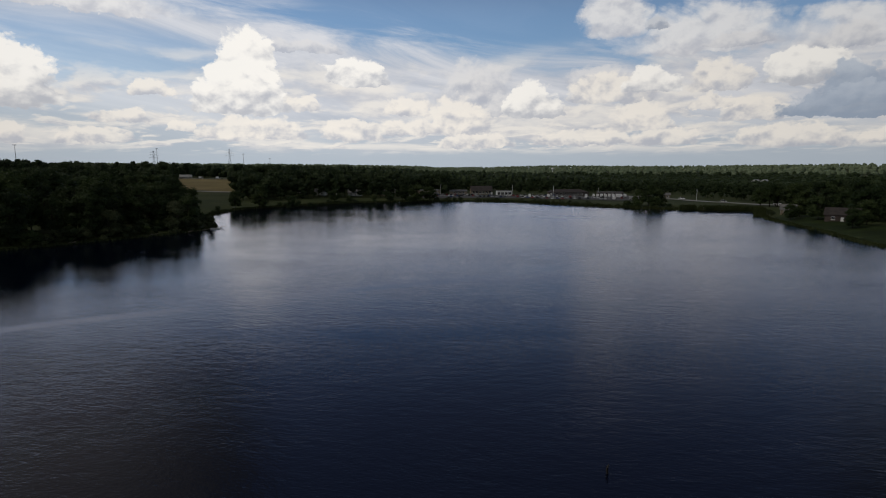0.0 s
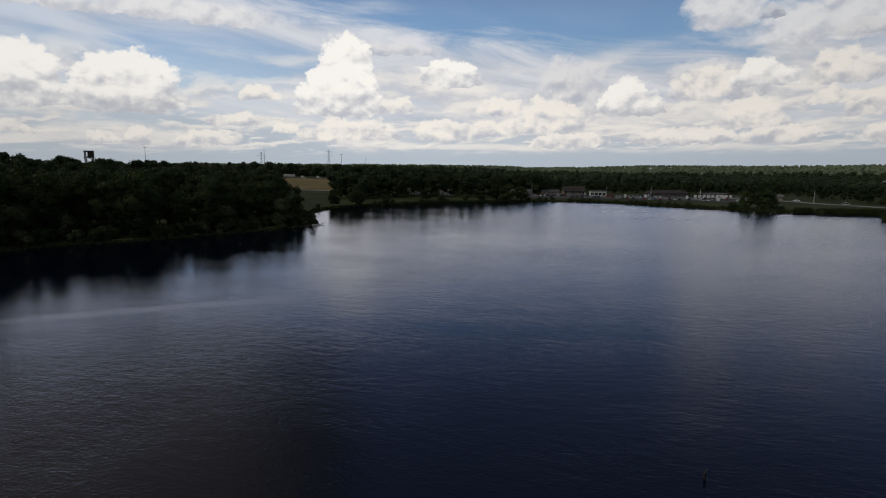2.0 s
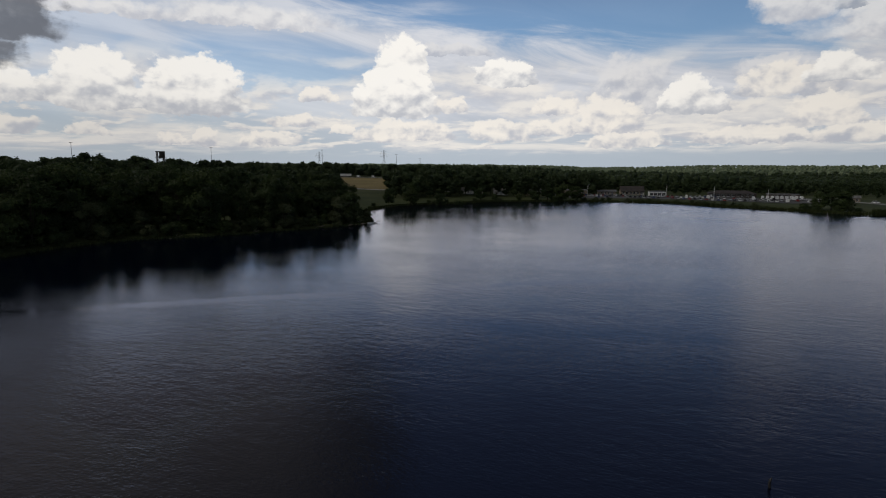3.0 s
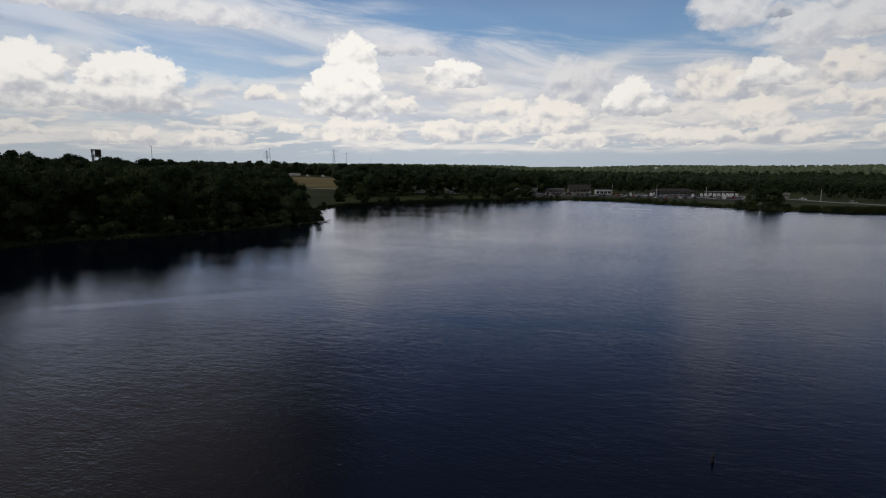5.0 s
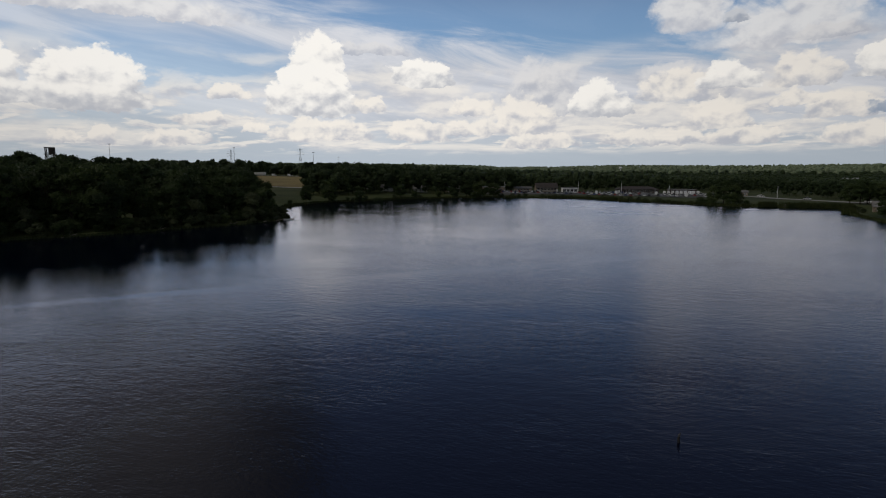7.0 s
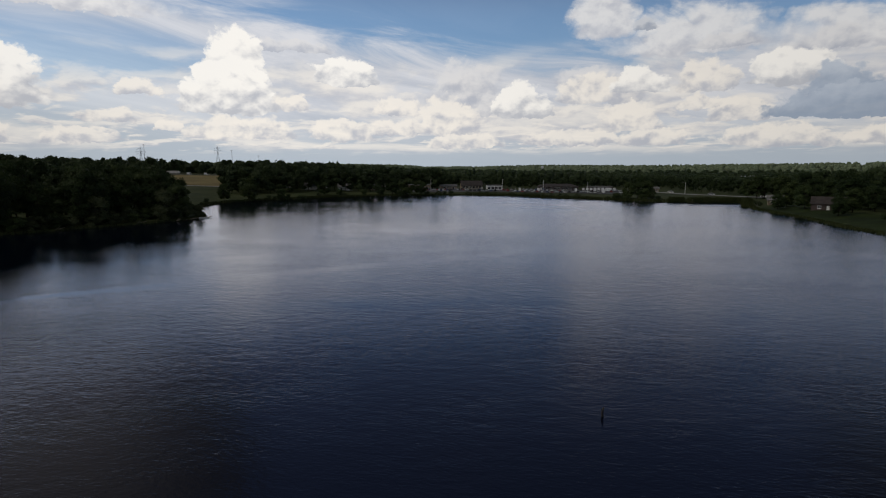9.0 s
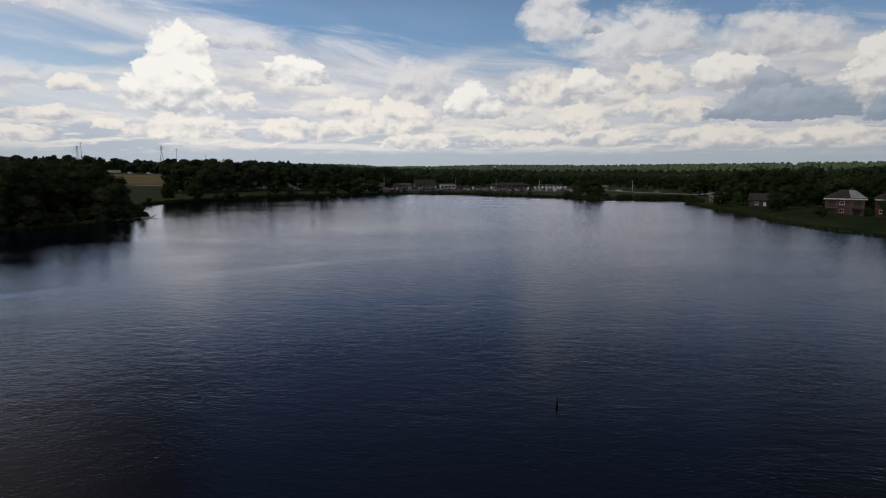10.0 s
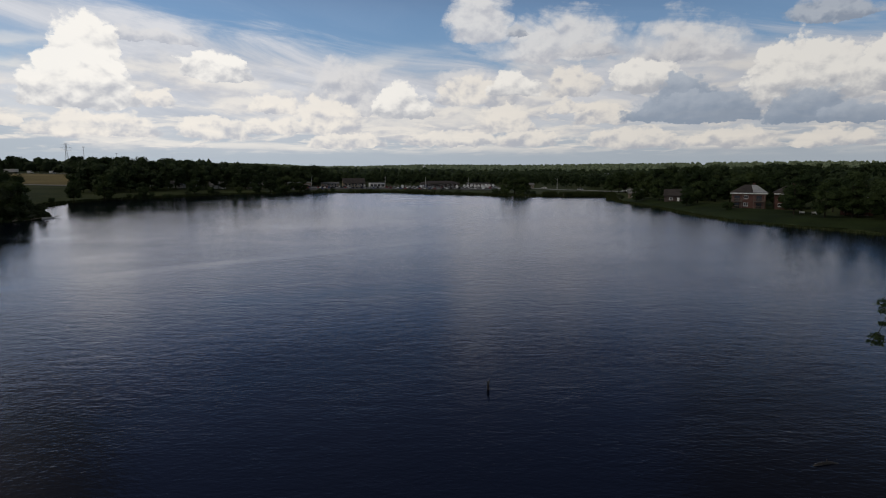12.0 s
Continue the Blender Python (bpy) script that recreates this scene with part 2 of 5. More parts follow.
# ---- materials ----
def material(name, dark, light, scale=1.0, rough=0.8, bump=0.0, metal=0.0, vary=0.0, fine=None, coords="Object", gloss=0.5, through_light=0.0):
    """Two colours mixed by noise at two sizes; vary: brightness from object to object."""
    m = bpy.data.materials.new(name)
    m.use_nodes = True
    k = Nodes(m.node_tree)
    co = k.add("ShaderNodeTexCoord").outputs[coords]
    big = k.noise(co, scale, 4.0, 0.6)
    small = k.noise(co, (fine or scale * 9), 3.0, 0.6)
    f = k.step(k.math("MULTIPLY_ADD", small, 0.4, k.math("MULTIPLY", big, 0.6)), 0.34, 0.66)
    colour = k.mix(f, dark, light)
    if vary:
        r = k.tree.nodes.new("ShaderNodeObjectInfo").outputs["Random"]
        hsv = k.add("ShaderNodeHueSaturation")
        k.link(colour, hsv.inputs["Color"])
        k.link(k.math("MULTIPLY_ADD", r, vary, 1.0 - vary / 2), hsv.inputs["Value"])
        k.link(k.math("MULTIPLY_ADD", r, -0.035 if vary > 0.3 else 0.0, 0.515 if vary > 0.3 else 0.5), hsv.inputs["Hue"])
        colour = hsv.outputs[0]
    b = k.add("ShaderNodeBsdfPrincipled", Roughness=rough, Metallic=metal)
    b.inputs["Specular IOR Level"].default_value = gloss
    k.link(colour, b.inputs["Base Color"])
    if bump:
        n = k.add("ShaderNodeBump", Strength=0.6, Distance=bump)
        k.link(small, n.inputs["Height"])
        k.link(n.outputs[0], b.inputs["Normal"])
    last = b.outputs[0]
    if through_light:
        t = k.tree.nodes.new("ShaderNodeBsdfTranslucent")
        k.link(colour, t.inputs[0])
        mixer = k.tree.nodes.new("ShaderNodeMixShader")
        mixer.inputs[0].default_value = through_light
        k.link(last, mixer.inputs[1])
        k.link(t.outputs[0], mixer.inputs[2])
        last = mixer.outputs[0]
    out = k.tree.nodes.new("ShaderNodeOutputMaterial")
    k.link(last, out.inputs[0])
    return m


def water_material():
    m = bpy.data.materials.new("lake water")
    m.use_nodes = True
    k = Nodes(m.node_tree)
    co = k.add("ShaderNodeTexCoord").outputs["Object"]
    sep = k.add("ShaderNodeSeparateXYZ")
    k.link(co, sep.inputs[0])
    px, py = sep.outputs[0], sep.outputs[1]
    # ripples are longer across the wind than along it; the wind comes a little from one side
    along = k.math("MULTIPLY_ADD", px, 0.22, py)
    across = k.vec(k.math("MULTIPLY", k.math("MULTIPLY_ADD", py, -0.22, px), 0.55), along)
    ripple = k.noise(across, 3.6, 2.5, 0.55, 0.4)
    chop = k.noise(across, 1.0, 2.0, 0.5, 0.3)
    gusts = k.noise(k.vec(k.math("MULTIPLY", px, 0.010), k.math("MULTIPLY", py, 0.030)), 1.0, 5.0, 0.58, 0.6)
    cats_paw = k.noise(k.vec(k.math("MULTIPLY", px, 0.05), k.math("MULTIPLY", py, 0.11)), 1.0, 4.0, 0.6, 0.8)
    # the water is rougher off the wooded point than in mid lake
    windward = k.math("MULTIPLY", k.step(k.math("MULTIPLY_ADD", py, 0.45, px), -26.0, 2.0, 1.0, 0.0), k.step(py, 60.0, 100.0, 1.0, 0.0))
    # and lies calm in the lee of its trees
    lee = k.step(px, -95.0, -45.0, 1.0, 0.0)
    # a long slick drawn across the lake by the wind
    bend = k.math("MULTIPLY_ADD", k.noise(co, 0.02, 4.0, 0.55), 16.0, -8.0)
    line = k.math("ADD", k.math("SUBTRACT", py, k.math("MULTIPLY_ADD", px, 0.56, 118.0)), bend)
    slick = k.math("MULTIPLY", k.step(k.math("ABSOLUTE", line), 0.6, 4.0, 1.0, 0.0), k.math("MULTIPLY", k.step(gusts, 0.36, 0.56), k.step(px, -10.0, 40.0, 1.0, 0.2)))
    strength = k.math("MULTIPLY_ADD", k.step(gusts, 0.35, 0.65), 0.22, k.math("MULTIPLY_ADD", k.step(cats_paw, 0.35, 0.7), 0.18, 0.20))
    strength = k.math("MULTIPLY_ADD", windward, k.math("MULTIPLY_ADD", k.step(cats_paw, 0.3, 0.7), 0.35, 0.18), strength)
    strength = k.math("MULTIPLY", strength, k.math("MULTIPLY_ADD", lee, -0.60, k.math("MULTIPLY_ADD", slick, -0.7, 1.0)))
    waves = k.noise(across, 0.62, 2.0, 0.5, 0.5)
    h = k.math("MULTIPLY_ADD", waves, 0.9, k.math("MULTIPLY_ADD", chop, 0.9, k.math("MULTIPLY", ripple, 0.8)))
    n = k.add("ShaderNodeBump", Distance=0.07)
    k.link(strength, n.inputs["Strength"])
    k.link(h, n.inputs["Height"])
    deep = k.add("ShaderNodeBsdfDiffuse")
    deep.inputs["Color"].default_value = (0.0010, 0.0024, 0.0085, 1)
    shine = k.tree.nodes.new("ShaderNodeBsdfAnisotropic")
    shine.distribution = "BECKMANN"
    shine.inputs["Color"].default_value = (0.86, 0.885, 1.0, 1)
    rough = k.math("MULTIPLY_ADD", slick, -0.075, k.math("MULTIPLY_ADD", k.step(gusts, 0.3, 0.7), 0.05, k.math("ADD", k.step(px, -70.0, 55.0, 0.105, 0.205), k.step(py, 210.0, 320.0, 0.0, 0.035))))
    k.link(k.math("MULTIPLY_ADD", windward, 0.04, rough), shine.inputs["Roughness"])
    gloss = k.add("ShaderNodeFresnel", IOR=1.333)
    mixer = k.tree.nodes.new("ShaderNodeMixShader")
    for node in (shine, gloss):
        k.link(n.outputs[0], node.inputs["Normal"])
    k.link(gloss.outputs[0], mixer.inputs[0])
    k.link(deep.outputs[0], mixer.inputs[1])
    k.link(shine.outputs[0], mixer.inputs[2])
    out = k.tree.nodes.new("ShaderNodeOutputMaterial")
    k.link(mixer.outputs[0], out.inputs[0])
    return m


M_WATER = water_material()
M_GROUND = material("meadow grass", (0.022, 0.033, 0.011), (0.058, 0.070, 0.026), 0.03, 0.95, 0.05, fine=0.9, gloss=0.12)
M_LAWN = material("mown lawn", (0.011, 0.019, 0.005), (0.026, 0.040, 0.010), 0.08, 0.95, 0.03, fine=2.0, gloss=0.12)
M_FIELD = material("dry tan grass", (0.15, 0.122, 0.052), (0.25, 0.20, 0.09), 0.02, 0.95, 0.05, fine=0.5, gloss=0.12)
M_ASPHALT = material("asphalt", (0.045, 0.045, 0.047), (0.075, 0.074, 0.072), 0.15, 0.9, 0.01, fine=6.0)
M_ROAD = material("worn pale road", (0.19, 0.188, 0.185), (0.28, 0.275, 0.265), 0.1, 0.9, 0.01, fine=5.0)
M_LEAF = material("broad leaves", (0.016, 0.030, 0.010), (0.050, 0.076, 0.023), 0.25, 0.65, vary=0.7, fine=2.0, through_light=0.25, gloss=0.18)
M_LEAF_WOOD = material("woodland leaves", (0.016, 0.029, 0.012), (0.056, 0.080, 0.030), 0.12, 0.7, fine=0.8, through_light=0.25, gloss=0.18)
M_WILLOW = material("pale willow leaves", (0.032, 0.046, 0.020), (0.066, 0.084, 0.038), 0.25, 0.65, vary=0.5, fine=2.0, through_light=0.25, gloss=0.18)
# lighter than the near leaves: sunshine and haze are put into the colour
M_FAR_LIT = material("far foliage, sun and haze in colour", (0.125, 0.165, 0.098), (0.19, 0.225, 0.135), 0.035, 0.85, fine=0.25, coords="Object", gloss=0.12)
M_BARK = material("bark", (0.018, 0.014, 0.011), (0.045, 0.038, 0.030), 1.5, 0.9, 0.03, gloss=0.12)
M_REED = material("reeds", (0.020, 0.031, 0.010), (0.052, 0.062, 0.022), 0.3, 0.85, fine=2.0, gloss=0.12)
M_BRICK = material("red brick", (0.075, 0.034, 0.027), (0.14, 0.064, 0.050), 0.5, 0.85, 0.01, fine=8.0)
M_TAN = material("tan siding", (0.22, 0.17, 0.12), (0.34, 0.28, 0.21), 0.4, 0.8, 0.01, fine=6.0)
M_BROWN = material("brown siding", (0.050, 0.036, 0.031), (0.092, 0.066, 0.056), 0.4, 0.8, 0.01, fine=6.0)
M_WHITE = material("white paint", (0.62, 0.62, 0.60), (0.82, 0.82, 0.80), 0.6, 0.5, 0.0, fine=6.0)
M_SHINGLE = material("grey shingles", (0.10, 0.10, 0.10), (0.19, 0.185, 0.18), 0.5, 0.85, 0.02, fine=5.0)
M_DARKROOF = material("dark brown shingles", (0.022, 0.018, 0.017), (0.050, 0.041, 0.038), 0.5, 0.85, 0.02, fine=5.0)
M_METALROOF = material("pale metal roof", (0.24, 0.25, 0.26), (0.36, 0.37, 0.38), 0.5, 0.45, 0.0, fine=4.0)
M_STEEL = material("galvanised steel", (0.22, 0.23, 0.24), (0.36, 0.37, 0.38), 0.5, 0.5, 0.0, metal=0.6, fine=6.0)
M_DARKSTEEL = material("rusty dark steel", (0.025, 0.022, 0.020), (0.06, 0.045, 0.035), 0.6, 0.8, 0.0, fine=6.0)
M_WOOD = material("weathered wood", (0.10, 0.085, 0.07), (0.22, 0.19, 0.16), 0.8, 0.9, 0.01, fine=9.0)
M_WETWOOD = material("wet black wood", (0.008, 0.007, 0.006), (0.022, 0.018, 0.015), 3.0, 0.5, 0.01, fine=12.0)
M_TYRE = material("tyre rubber", (0.012, 0.012, 0.012), (0.025, 0.025, 0.025), 2.0, 0.85)


def glass_material():
    m = bpy.data.materials.new("dark window glass")
    m.use_nodes = True
    b = m.node_tree.nodes["Principled BSDF"]
    b.inputs["Base Color"].default_value = (0.015, 0.017, 0.02, 1)
    b.inputs["Roughness"].default_value = 0.06
    return m


M_GLASS = glass_material()
PAINTS = [(c, material(c + " car paint", d, l, 1.0, 0.28, fine=9.0)) for c, d, l in (
    ("white", (0.66, 0.66, 0.65), (0.78, 0.78, 0.77)), ("silver", (0.36, 0.37, 0.38), (0.45, 0.46, 0.47)),
    ("black", (0.012, 0.012, 0.014), (0.022, 0.022, 0.025)), ("red", (0.22, 0.02, 0.018), (0.30, 0.03, 0.026)),
    ("blue", (0.025, 0.05, 0.14), (0.04, 0.07, 0.19)))]


# ---- mesh tools ----
class Shape:
    """Collects simple solids into one mesh."""

    def __init__(self):
        self.v, self.f = [], []

    def add(self, verts, faces):
        o = len(self.v)
        self.v += [tuple(p) for p in verts]
        self.f += [tuple(i + o for i in f) for f in faces]
        return self

    def box(self, x0, x1, y0, y1, z0, z1, chamfer=0.0):
        if not chamfer:
            vs = [(x, y, z) for z in (z0, z1) for x, y in ((x0, y0), (x1, y0), (x1, y1), (x0, y1))]
            return self.add(vs, [(3, 2, 1, 0), (4, 5, 6, 7), (0, 1, 5, 4), (1, 2, 6, 5), (2, 3, 7, 6), (3, 0, 4, 7)])
        c, rings = chamfer, []
        for z, i in ((z0, c), (z0 + c, 0), (z1 - c, 0), (z1, c)):
            rings.append([(x0 + i, y0 + i, z), (x1 - i, y0 + i, z), (x1 - i, y1 - i, z), (x0 + i, y1 - i, z)])
        return self.rings(rings)

    def rings(self, rings, closed=True):
        n, o = len(rings[0]), len(self.v)
        for r in rings:
            self.v += [tuple(p) for p in r]
        for a in range(len(rings) - 1):
            for i in range(n):
                j = (i + 1) % n
                self.f.append((o + a * n + i, o + a * n + j, o + (a + 1) * n + j, o + (a + 1) * n + i))
        if closed:
            self.f.append(tuple(o + i for i in reversed(range(n))))
            self.f.append(tuple(o + (len(rings) - 1) * n + i for i in range(n)))
        return self

    def tube(self, points, radii, sides=6):
        """A round bar through points, tapered by radii."""
        rings, pts = [], [Vector(p) for p in points]
        for i, p in enumerate(pts):
            d = (pts[min(i + 1, len(pts) - 1)] - pts[max(i - 1, 0)]).normalized()
            a = d.orthogonal().normalized() if abs(d.z) < 0.99 else Vector((1, 0, 0))
            b = d.cross(a)
            rings.append([p + (a * math.cos(t) + b * math.sin(t)) * radii[i] for t in (2 * math.pi * k / sides for k in range(sides))])
        return self.rings(rings)

    def bar(self, a, b, r):
        return self.tube((a, b), (r, r), 4)

    def mesh(self, name, mat, smooth=False):
        me = bpy.data.meshes.new(name)
        me.from_pydata(self.v, [], self.f)
        me.materials.append(mat)
        if smooth:
            me.polygons.foreach_set("use_smooth", [True] * len(me.polygons))
        me.update()
        return me


def quick_mesh(name, points, corners, counts, mat, smooth=False):
    """A mesh from arrays: points, the corners of all faces in a row, and the corners of each face."""
    me = bpy.data.meshes.new(name)
    me.vertices.add(len(points))
    me.vertices.foreach_set("co", np.ascontiguousarray(points, np.float32).ravel())
    me.loops.add(len(corners))
    me.loops.foreach_set("vertex_index", np.asarray(corners, np.int32))
    me.polygons.add(len(counts))
    me.polygons.foreach_set("loop_start", np.concatenate([[0], np.cumsum(counts)[:-1]]).astype(np.int32))
    me.polygons.foreach_set("use_smooth", np.full(len(counts), smooth))
    me.materials.append(mat)
    me.update(calc_edges=True)
    return me


def part(name, shape, mat, parent, label="", smooth=False, at=None):
    """One mesh object under a thing or a part."""
    me = shape if isinstance(shape, bpy.types.Mesh) else shape.mesh(name, mat, smooth)
    ob = new(name, me)
    ob.parent = parent
    if at is not None:
        ob.matrix_basis = at
    return tagged(ob, label)


def thing(name, label, category, m=None, group="", kind=""):
    ob = tagged(new(name), label, category, group, kind)
    if m is not None:
        ob.matrix_basis = m
    return ob


def sstep(lo, hi, v):
    t = np.clip((np.asarray(v, float) - lo) / (hi - lo), 0, 1)
    return t * t * (3 - 2 * t)


# ---- the lake's outline and the lie of the land ----
SHORE_A = [(-60, -40), (-110, 20), (-148, 78), (-156, 120), (-151, 150), (-134, 160), (-120, 180), (-100, 206), (-95, 222),
           (-98, 234), (-113, 262), (-126, 300), (-120, 330), (-109, 345), (-94, 360), (-76, 383), (-56, 396), (-34, 403)]
SHORE_B = [(0, 413), (32, 409), (53, 401), (80, 372), (106, 349), (127, 328), (150, 321), (172, 319), (178, 303), (166, 287),
           (159, 272), (154, 250), (150, 230), (146, 205), (140, 188), (136, 165), (137, 143), (146, 125), (146, 96), (105, 50),
           (60, 22), (30, 6), (12, -6), (-20, -22)]


def smooth_outline(points, times):
    p = np.array(points, float)
    for _ in range(times):
        q = np.roll(p, -1, 0)
        p = np.stack([p * 0.75 + q * 0.25, p * 0.25 + q * 0.75], 1).reshape(-1, 2)
    return p


SHORE = smooth_outline(SHORE_A + SHORE_B, 2)


def shore_distance(x, y):
    """Metres from the water's edge: positive on land."""
    px, py = np.asarray(x, float).ravel(), np.asarray(y, float).ravel()
    best, inside = np.full(px.shape, 1e9), np.zeros(px.shape, bool)
    a, e = SHORE, np.roll(SHORE, -1, 0)
    if px.size < 400:
        ax, ay, bx, by = a[:, :1], a[:, 1:], e[:, :1], e[:, 1:]
        dx, dy = bx - ax, by - ay
        t = np.clip(((px - ax) * dx + (py - ay) * dy) / (dx * dx + dy * dy + 1e-9), 0, 1)
        best = ((px - ax - t * dx) ** 2 + (py - ay - t * dy) ** 2).min(0)
        inside = (((ay > py) != (by > py)) & (px < dx * (py - ay) / (dy + 1e-12) + ax)).sum(0) % 2 == 1
    else:
        for (ax, ay), (bx, by) in zip(a, e):
            dx, dy = bx - ax, by - ay
            t = np.clip(((px - ax) * dx + (py - ay) * dy) / (dx * dx + dy * dy + 1e-9), 0, 1)
            best = np.minimum(best, (px - ax - t * dx) ** 2 + (py - ay - t * dy) ** 2)
            cross = (ay > py) != (by > py)
            inside ^= cross & (px < (bx - ax) * (py - ay) / (by - ay + 1e-12) + ax)
    d = np.sqrt(best)
    return np.where(inside, -d, d).reshape(np.shape(x))


def land(x, y):
    """Height of the ground."""
    x, y = np.asarray(x, float), np.asarray(y, float)
    d = shore_distance(x, y)
    r = np.hypot(x, y)
    wob = 0.25 * np.sin(x * 0.11 + 1.3 * np.sin(y * 0.07)) * np.sin(y * 0.09 + 0.8)
    bank = 0.55 * sstep(0, 2.5, d) + 1.25 * sstep(3, 18, d) + wob * sstep(2, 12, d) * 0.6
    hill = 11 * sstep(100, 420, -x) * (1 - 0.7 * sstep(380, 600, y))
    rise = 8 * sstep(330, 620, y) * sstep(-40, -130, x)
    far = (15 + 11 * sstep(150, 900, x)) * sstep(1100, 2600, r) * (0.8 + 0.35 * np.sin(x * 0.0021 + 0.6) * np.cos(y * 0.0016))
    right = 2.0 * sstep(190, 330, x) * (1 - sstep(330, 420, y))
    up = bank + (hill + rise + far + right) * sstep(2, 40, d)
    return np.where(d < 0, np.maximum(-3.0, d * 0.25), up)


def land_at(x, y):
    return float(land(np.array([x]), np.array([y]))[0])


def build_ground():
    def axis(lo, hi, step, far_lo, far_hi):
        out_hi = [hi]
        while out_hi[-1] < far_hi:
            out_hi.append(min(far_hi, out_hi[-1] + max(step, (out_hi[-1] - hi) * 0.22 + step)))
        out_lo = [lo]
        while out_lo[-1] > far_lo:
            out_lo.append(max(far_lo, out_lo[-1] - max(step, (lo - out_lo[-1]) * 0.22 + step)))
        return np.array(out_lo[:0:-1] + list(np.arange(lo, hi, step)) + out_hi)
    xs, ys = axis(-240, 240, 3.0, -4700, 4700), axis(-60, 480, 3.0, -4700, 4700)
    gx, gy = np.meshgrid(xs, ys)
    gz = land(gx, gy)
    n = len(xs)
    cell = (np.arange(len(ys) - 1)[:, None] * n + np.arange(n - 1)[None, :]).ravel()
    corners = np.stack([cell, cell + 1, cell + n + 1, cell + n], 1).ravel()
    ob = new("ground", quick_mesh("ground", np.stack([gx.ravel(), gy.ravel(), gz.ravel()], 1), corners, np.full(len(cell), 4), M_GROUND, True))
    tagged(ob, "rough green meadow ground round a lake", "ground", kind="structure")


def build_water():
    s = Shape()
    s.add([(-260, -90, 0), (260, -90, 0), (260, 470, 0), (-260, 470, 0)], [(0, 1, 2, 3)])
    ob = new("water", s.mesh("water", M_WATER))
    tagged(ob, "dark rippled lake water reflecting the clouds", "lake", kind="structure")


build_ground()
build_water()


def sheet(name, rows, mat, label, category, lift=0.06):
    """A strip of paving or mown grass laid on the ground; rows: pairs of edge points along it."""
    s = Shape()
    pairs = []
    for (a, b), (c, d) in zip(rows, rows[1:]):
        n = max(2, int(math.hypot(c[0] - a[0], c[1] - a[1]) / 3))
        for i in range(n):
            t = i / n
            pairs.append(((a[0] + (c[0] - a[0]) * t, a[1] + (c[1] - a[1]) * t), (b[0] + (d[0] - b[0]) * t, b[1] + (d[1] - b[1]) * t)))
    pairs.append(rows[-1])
    m = 8
    grid = np.array([[(p[0] + (q[0] - p[0]) * j / m, p[1] + (q[1] - p[1]) * j / m) for j in range(m + 1)] for p, q in pairs])
    z = land(grid[..., 0], grid[..., 1]) + lift
    # the surface stays a little above the ground between its points
    verts = [(grid[i, j, 0], grid[i, j, 1], z[i, j]) for i in range(len(pairs)) for j in range(m + 1)]
    faces = [(i * (m + 1) + j, i * (m + 1) + j + 1, (i + 1) * (m + 1) + j + 1, (i + 1) * (m + 1) + j)
             for i in range(len(pairs) - 1) for j in range(m)]
    s.add(verts, faces)
    ob = new(name, s.mesh(name, mat, True))
    tagged(ob, label, category, kind="structure")


def strip(points, width):
    rows = []
    for i, p in enumerate(points):
        a, b = points[max(i - 1, 0)], points[min(i + 1, len(points) - 1)]
        dx, dy = b[0] - a[0], b[1] - a[1]
        l = math.hypot(dx, dy)
        nx, ny = -dy / l * width / 2, dx / l * width / 2
        rows.append(((p[0] + nx, p[1] + ny), (p[0] - nx, p[1] - ny)))
    return rows


sheet("road", strip([(146, 452), (160, 425), (172, 400), (181, 372), (194, 348), (216, 330), (260, 318)], 9), M_ROAD,
      "pale worn asphalt road curving round the lake", "road", 0.12)
sheet("pavement", [((-30, 426), (-30, 470)), ((60, 424), (60, 468)), ((84, 404), (84, 460)), ((118, 392), (118, 452)), ((146, 390), (146, 444))],
      M_ASPHALT, "dark asphalt parking lot behind the shore", "parking lot", 0.15)
sheet("field", [((-270, 470), (-140, 430)), ((-300, 540), (-160, 500)), ((-330, 640), (-190, 640))], M_FIELD,
      "dry tan grass field rising towards the highway", "field", 0.25)
sheet("road", strip([(-230, 436), (-180, 438), (-150, 440), (-110, 446)], 6), M_ROAD, "narrow pale road below the tan field", "road", 0.35)
sheet("highway", strip([(-430, 655), (-300, 655), (-170, 660), (-60, 670)], 14), M_ROAD, "highway along the top of the field", "road", 0.4)
sheet("lawn", [((159, 268), (176, 274)), ((155, 250), (172, 250)), ((151, 230), (170, 228)), ((147, 205), (172, 200)), ((141.5, 188), (172, 186)),
               ((138, 165), (170, 165)), ((139, 143), (168, 146)), ((148, 125), (172, 125)), ((148, 96), (180, 90))], M_LAWN,
      "mown green lawn sloping down to the lake", "lawn", 0.10)


# ---- trees ----
def lumps(rng, n, rx, rz, zc, size):
    """Centres and radii of the masses of a crown."""
    out = []
    for i in range(n):
        a, t = rng.uniform(0, 2 * math.pi), rng.uniform(-0.95, 1.0)
        w = math.sqrt(max(0.05, 1 - t * t)) * rng.uniform(0.45, 0.8)
        out.append((math.cos(a) * w * rx, math.sin(a) * w * rx, zc + t * rz * 0.72, size * rng.uniform(0.7, 1.2)))
    return out


def unit_ball():
    bm = bmesh.new()
    bmesh.ops.create_icosphere(bm, subdivisions=1, radius=1.0)
    out = np.array([v.co for v in bm.verts]), [tuple(v.index for v in f.verts) for f in bm.faces]
    bm.free()
    return out


BALL_POINTS, BALL_FACES = unit_ball()


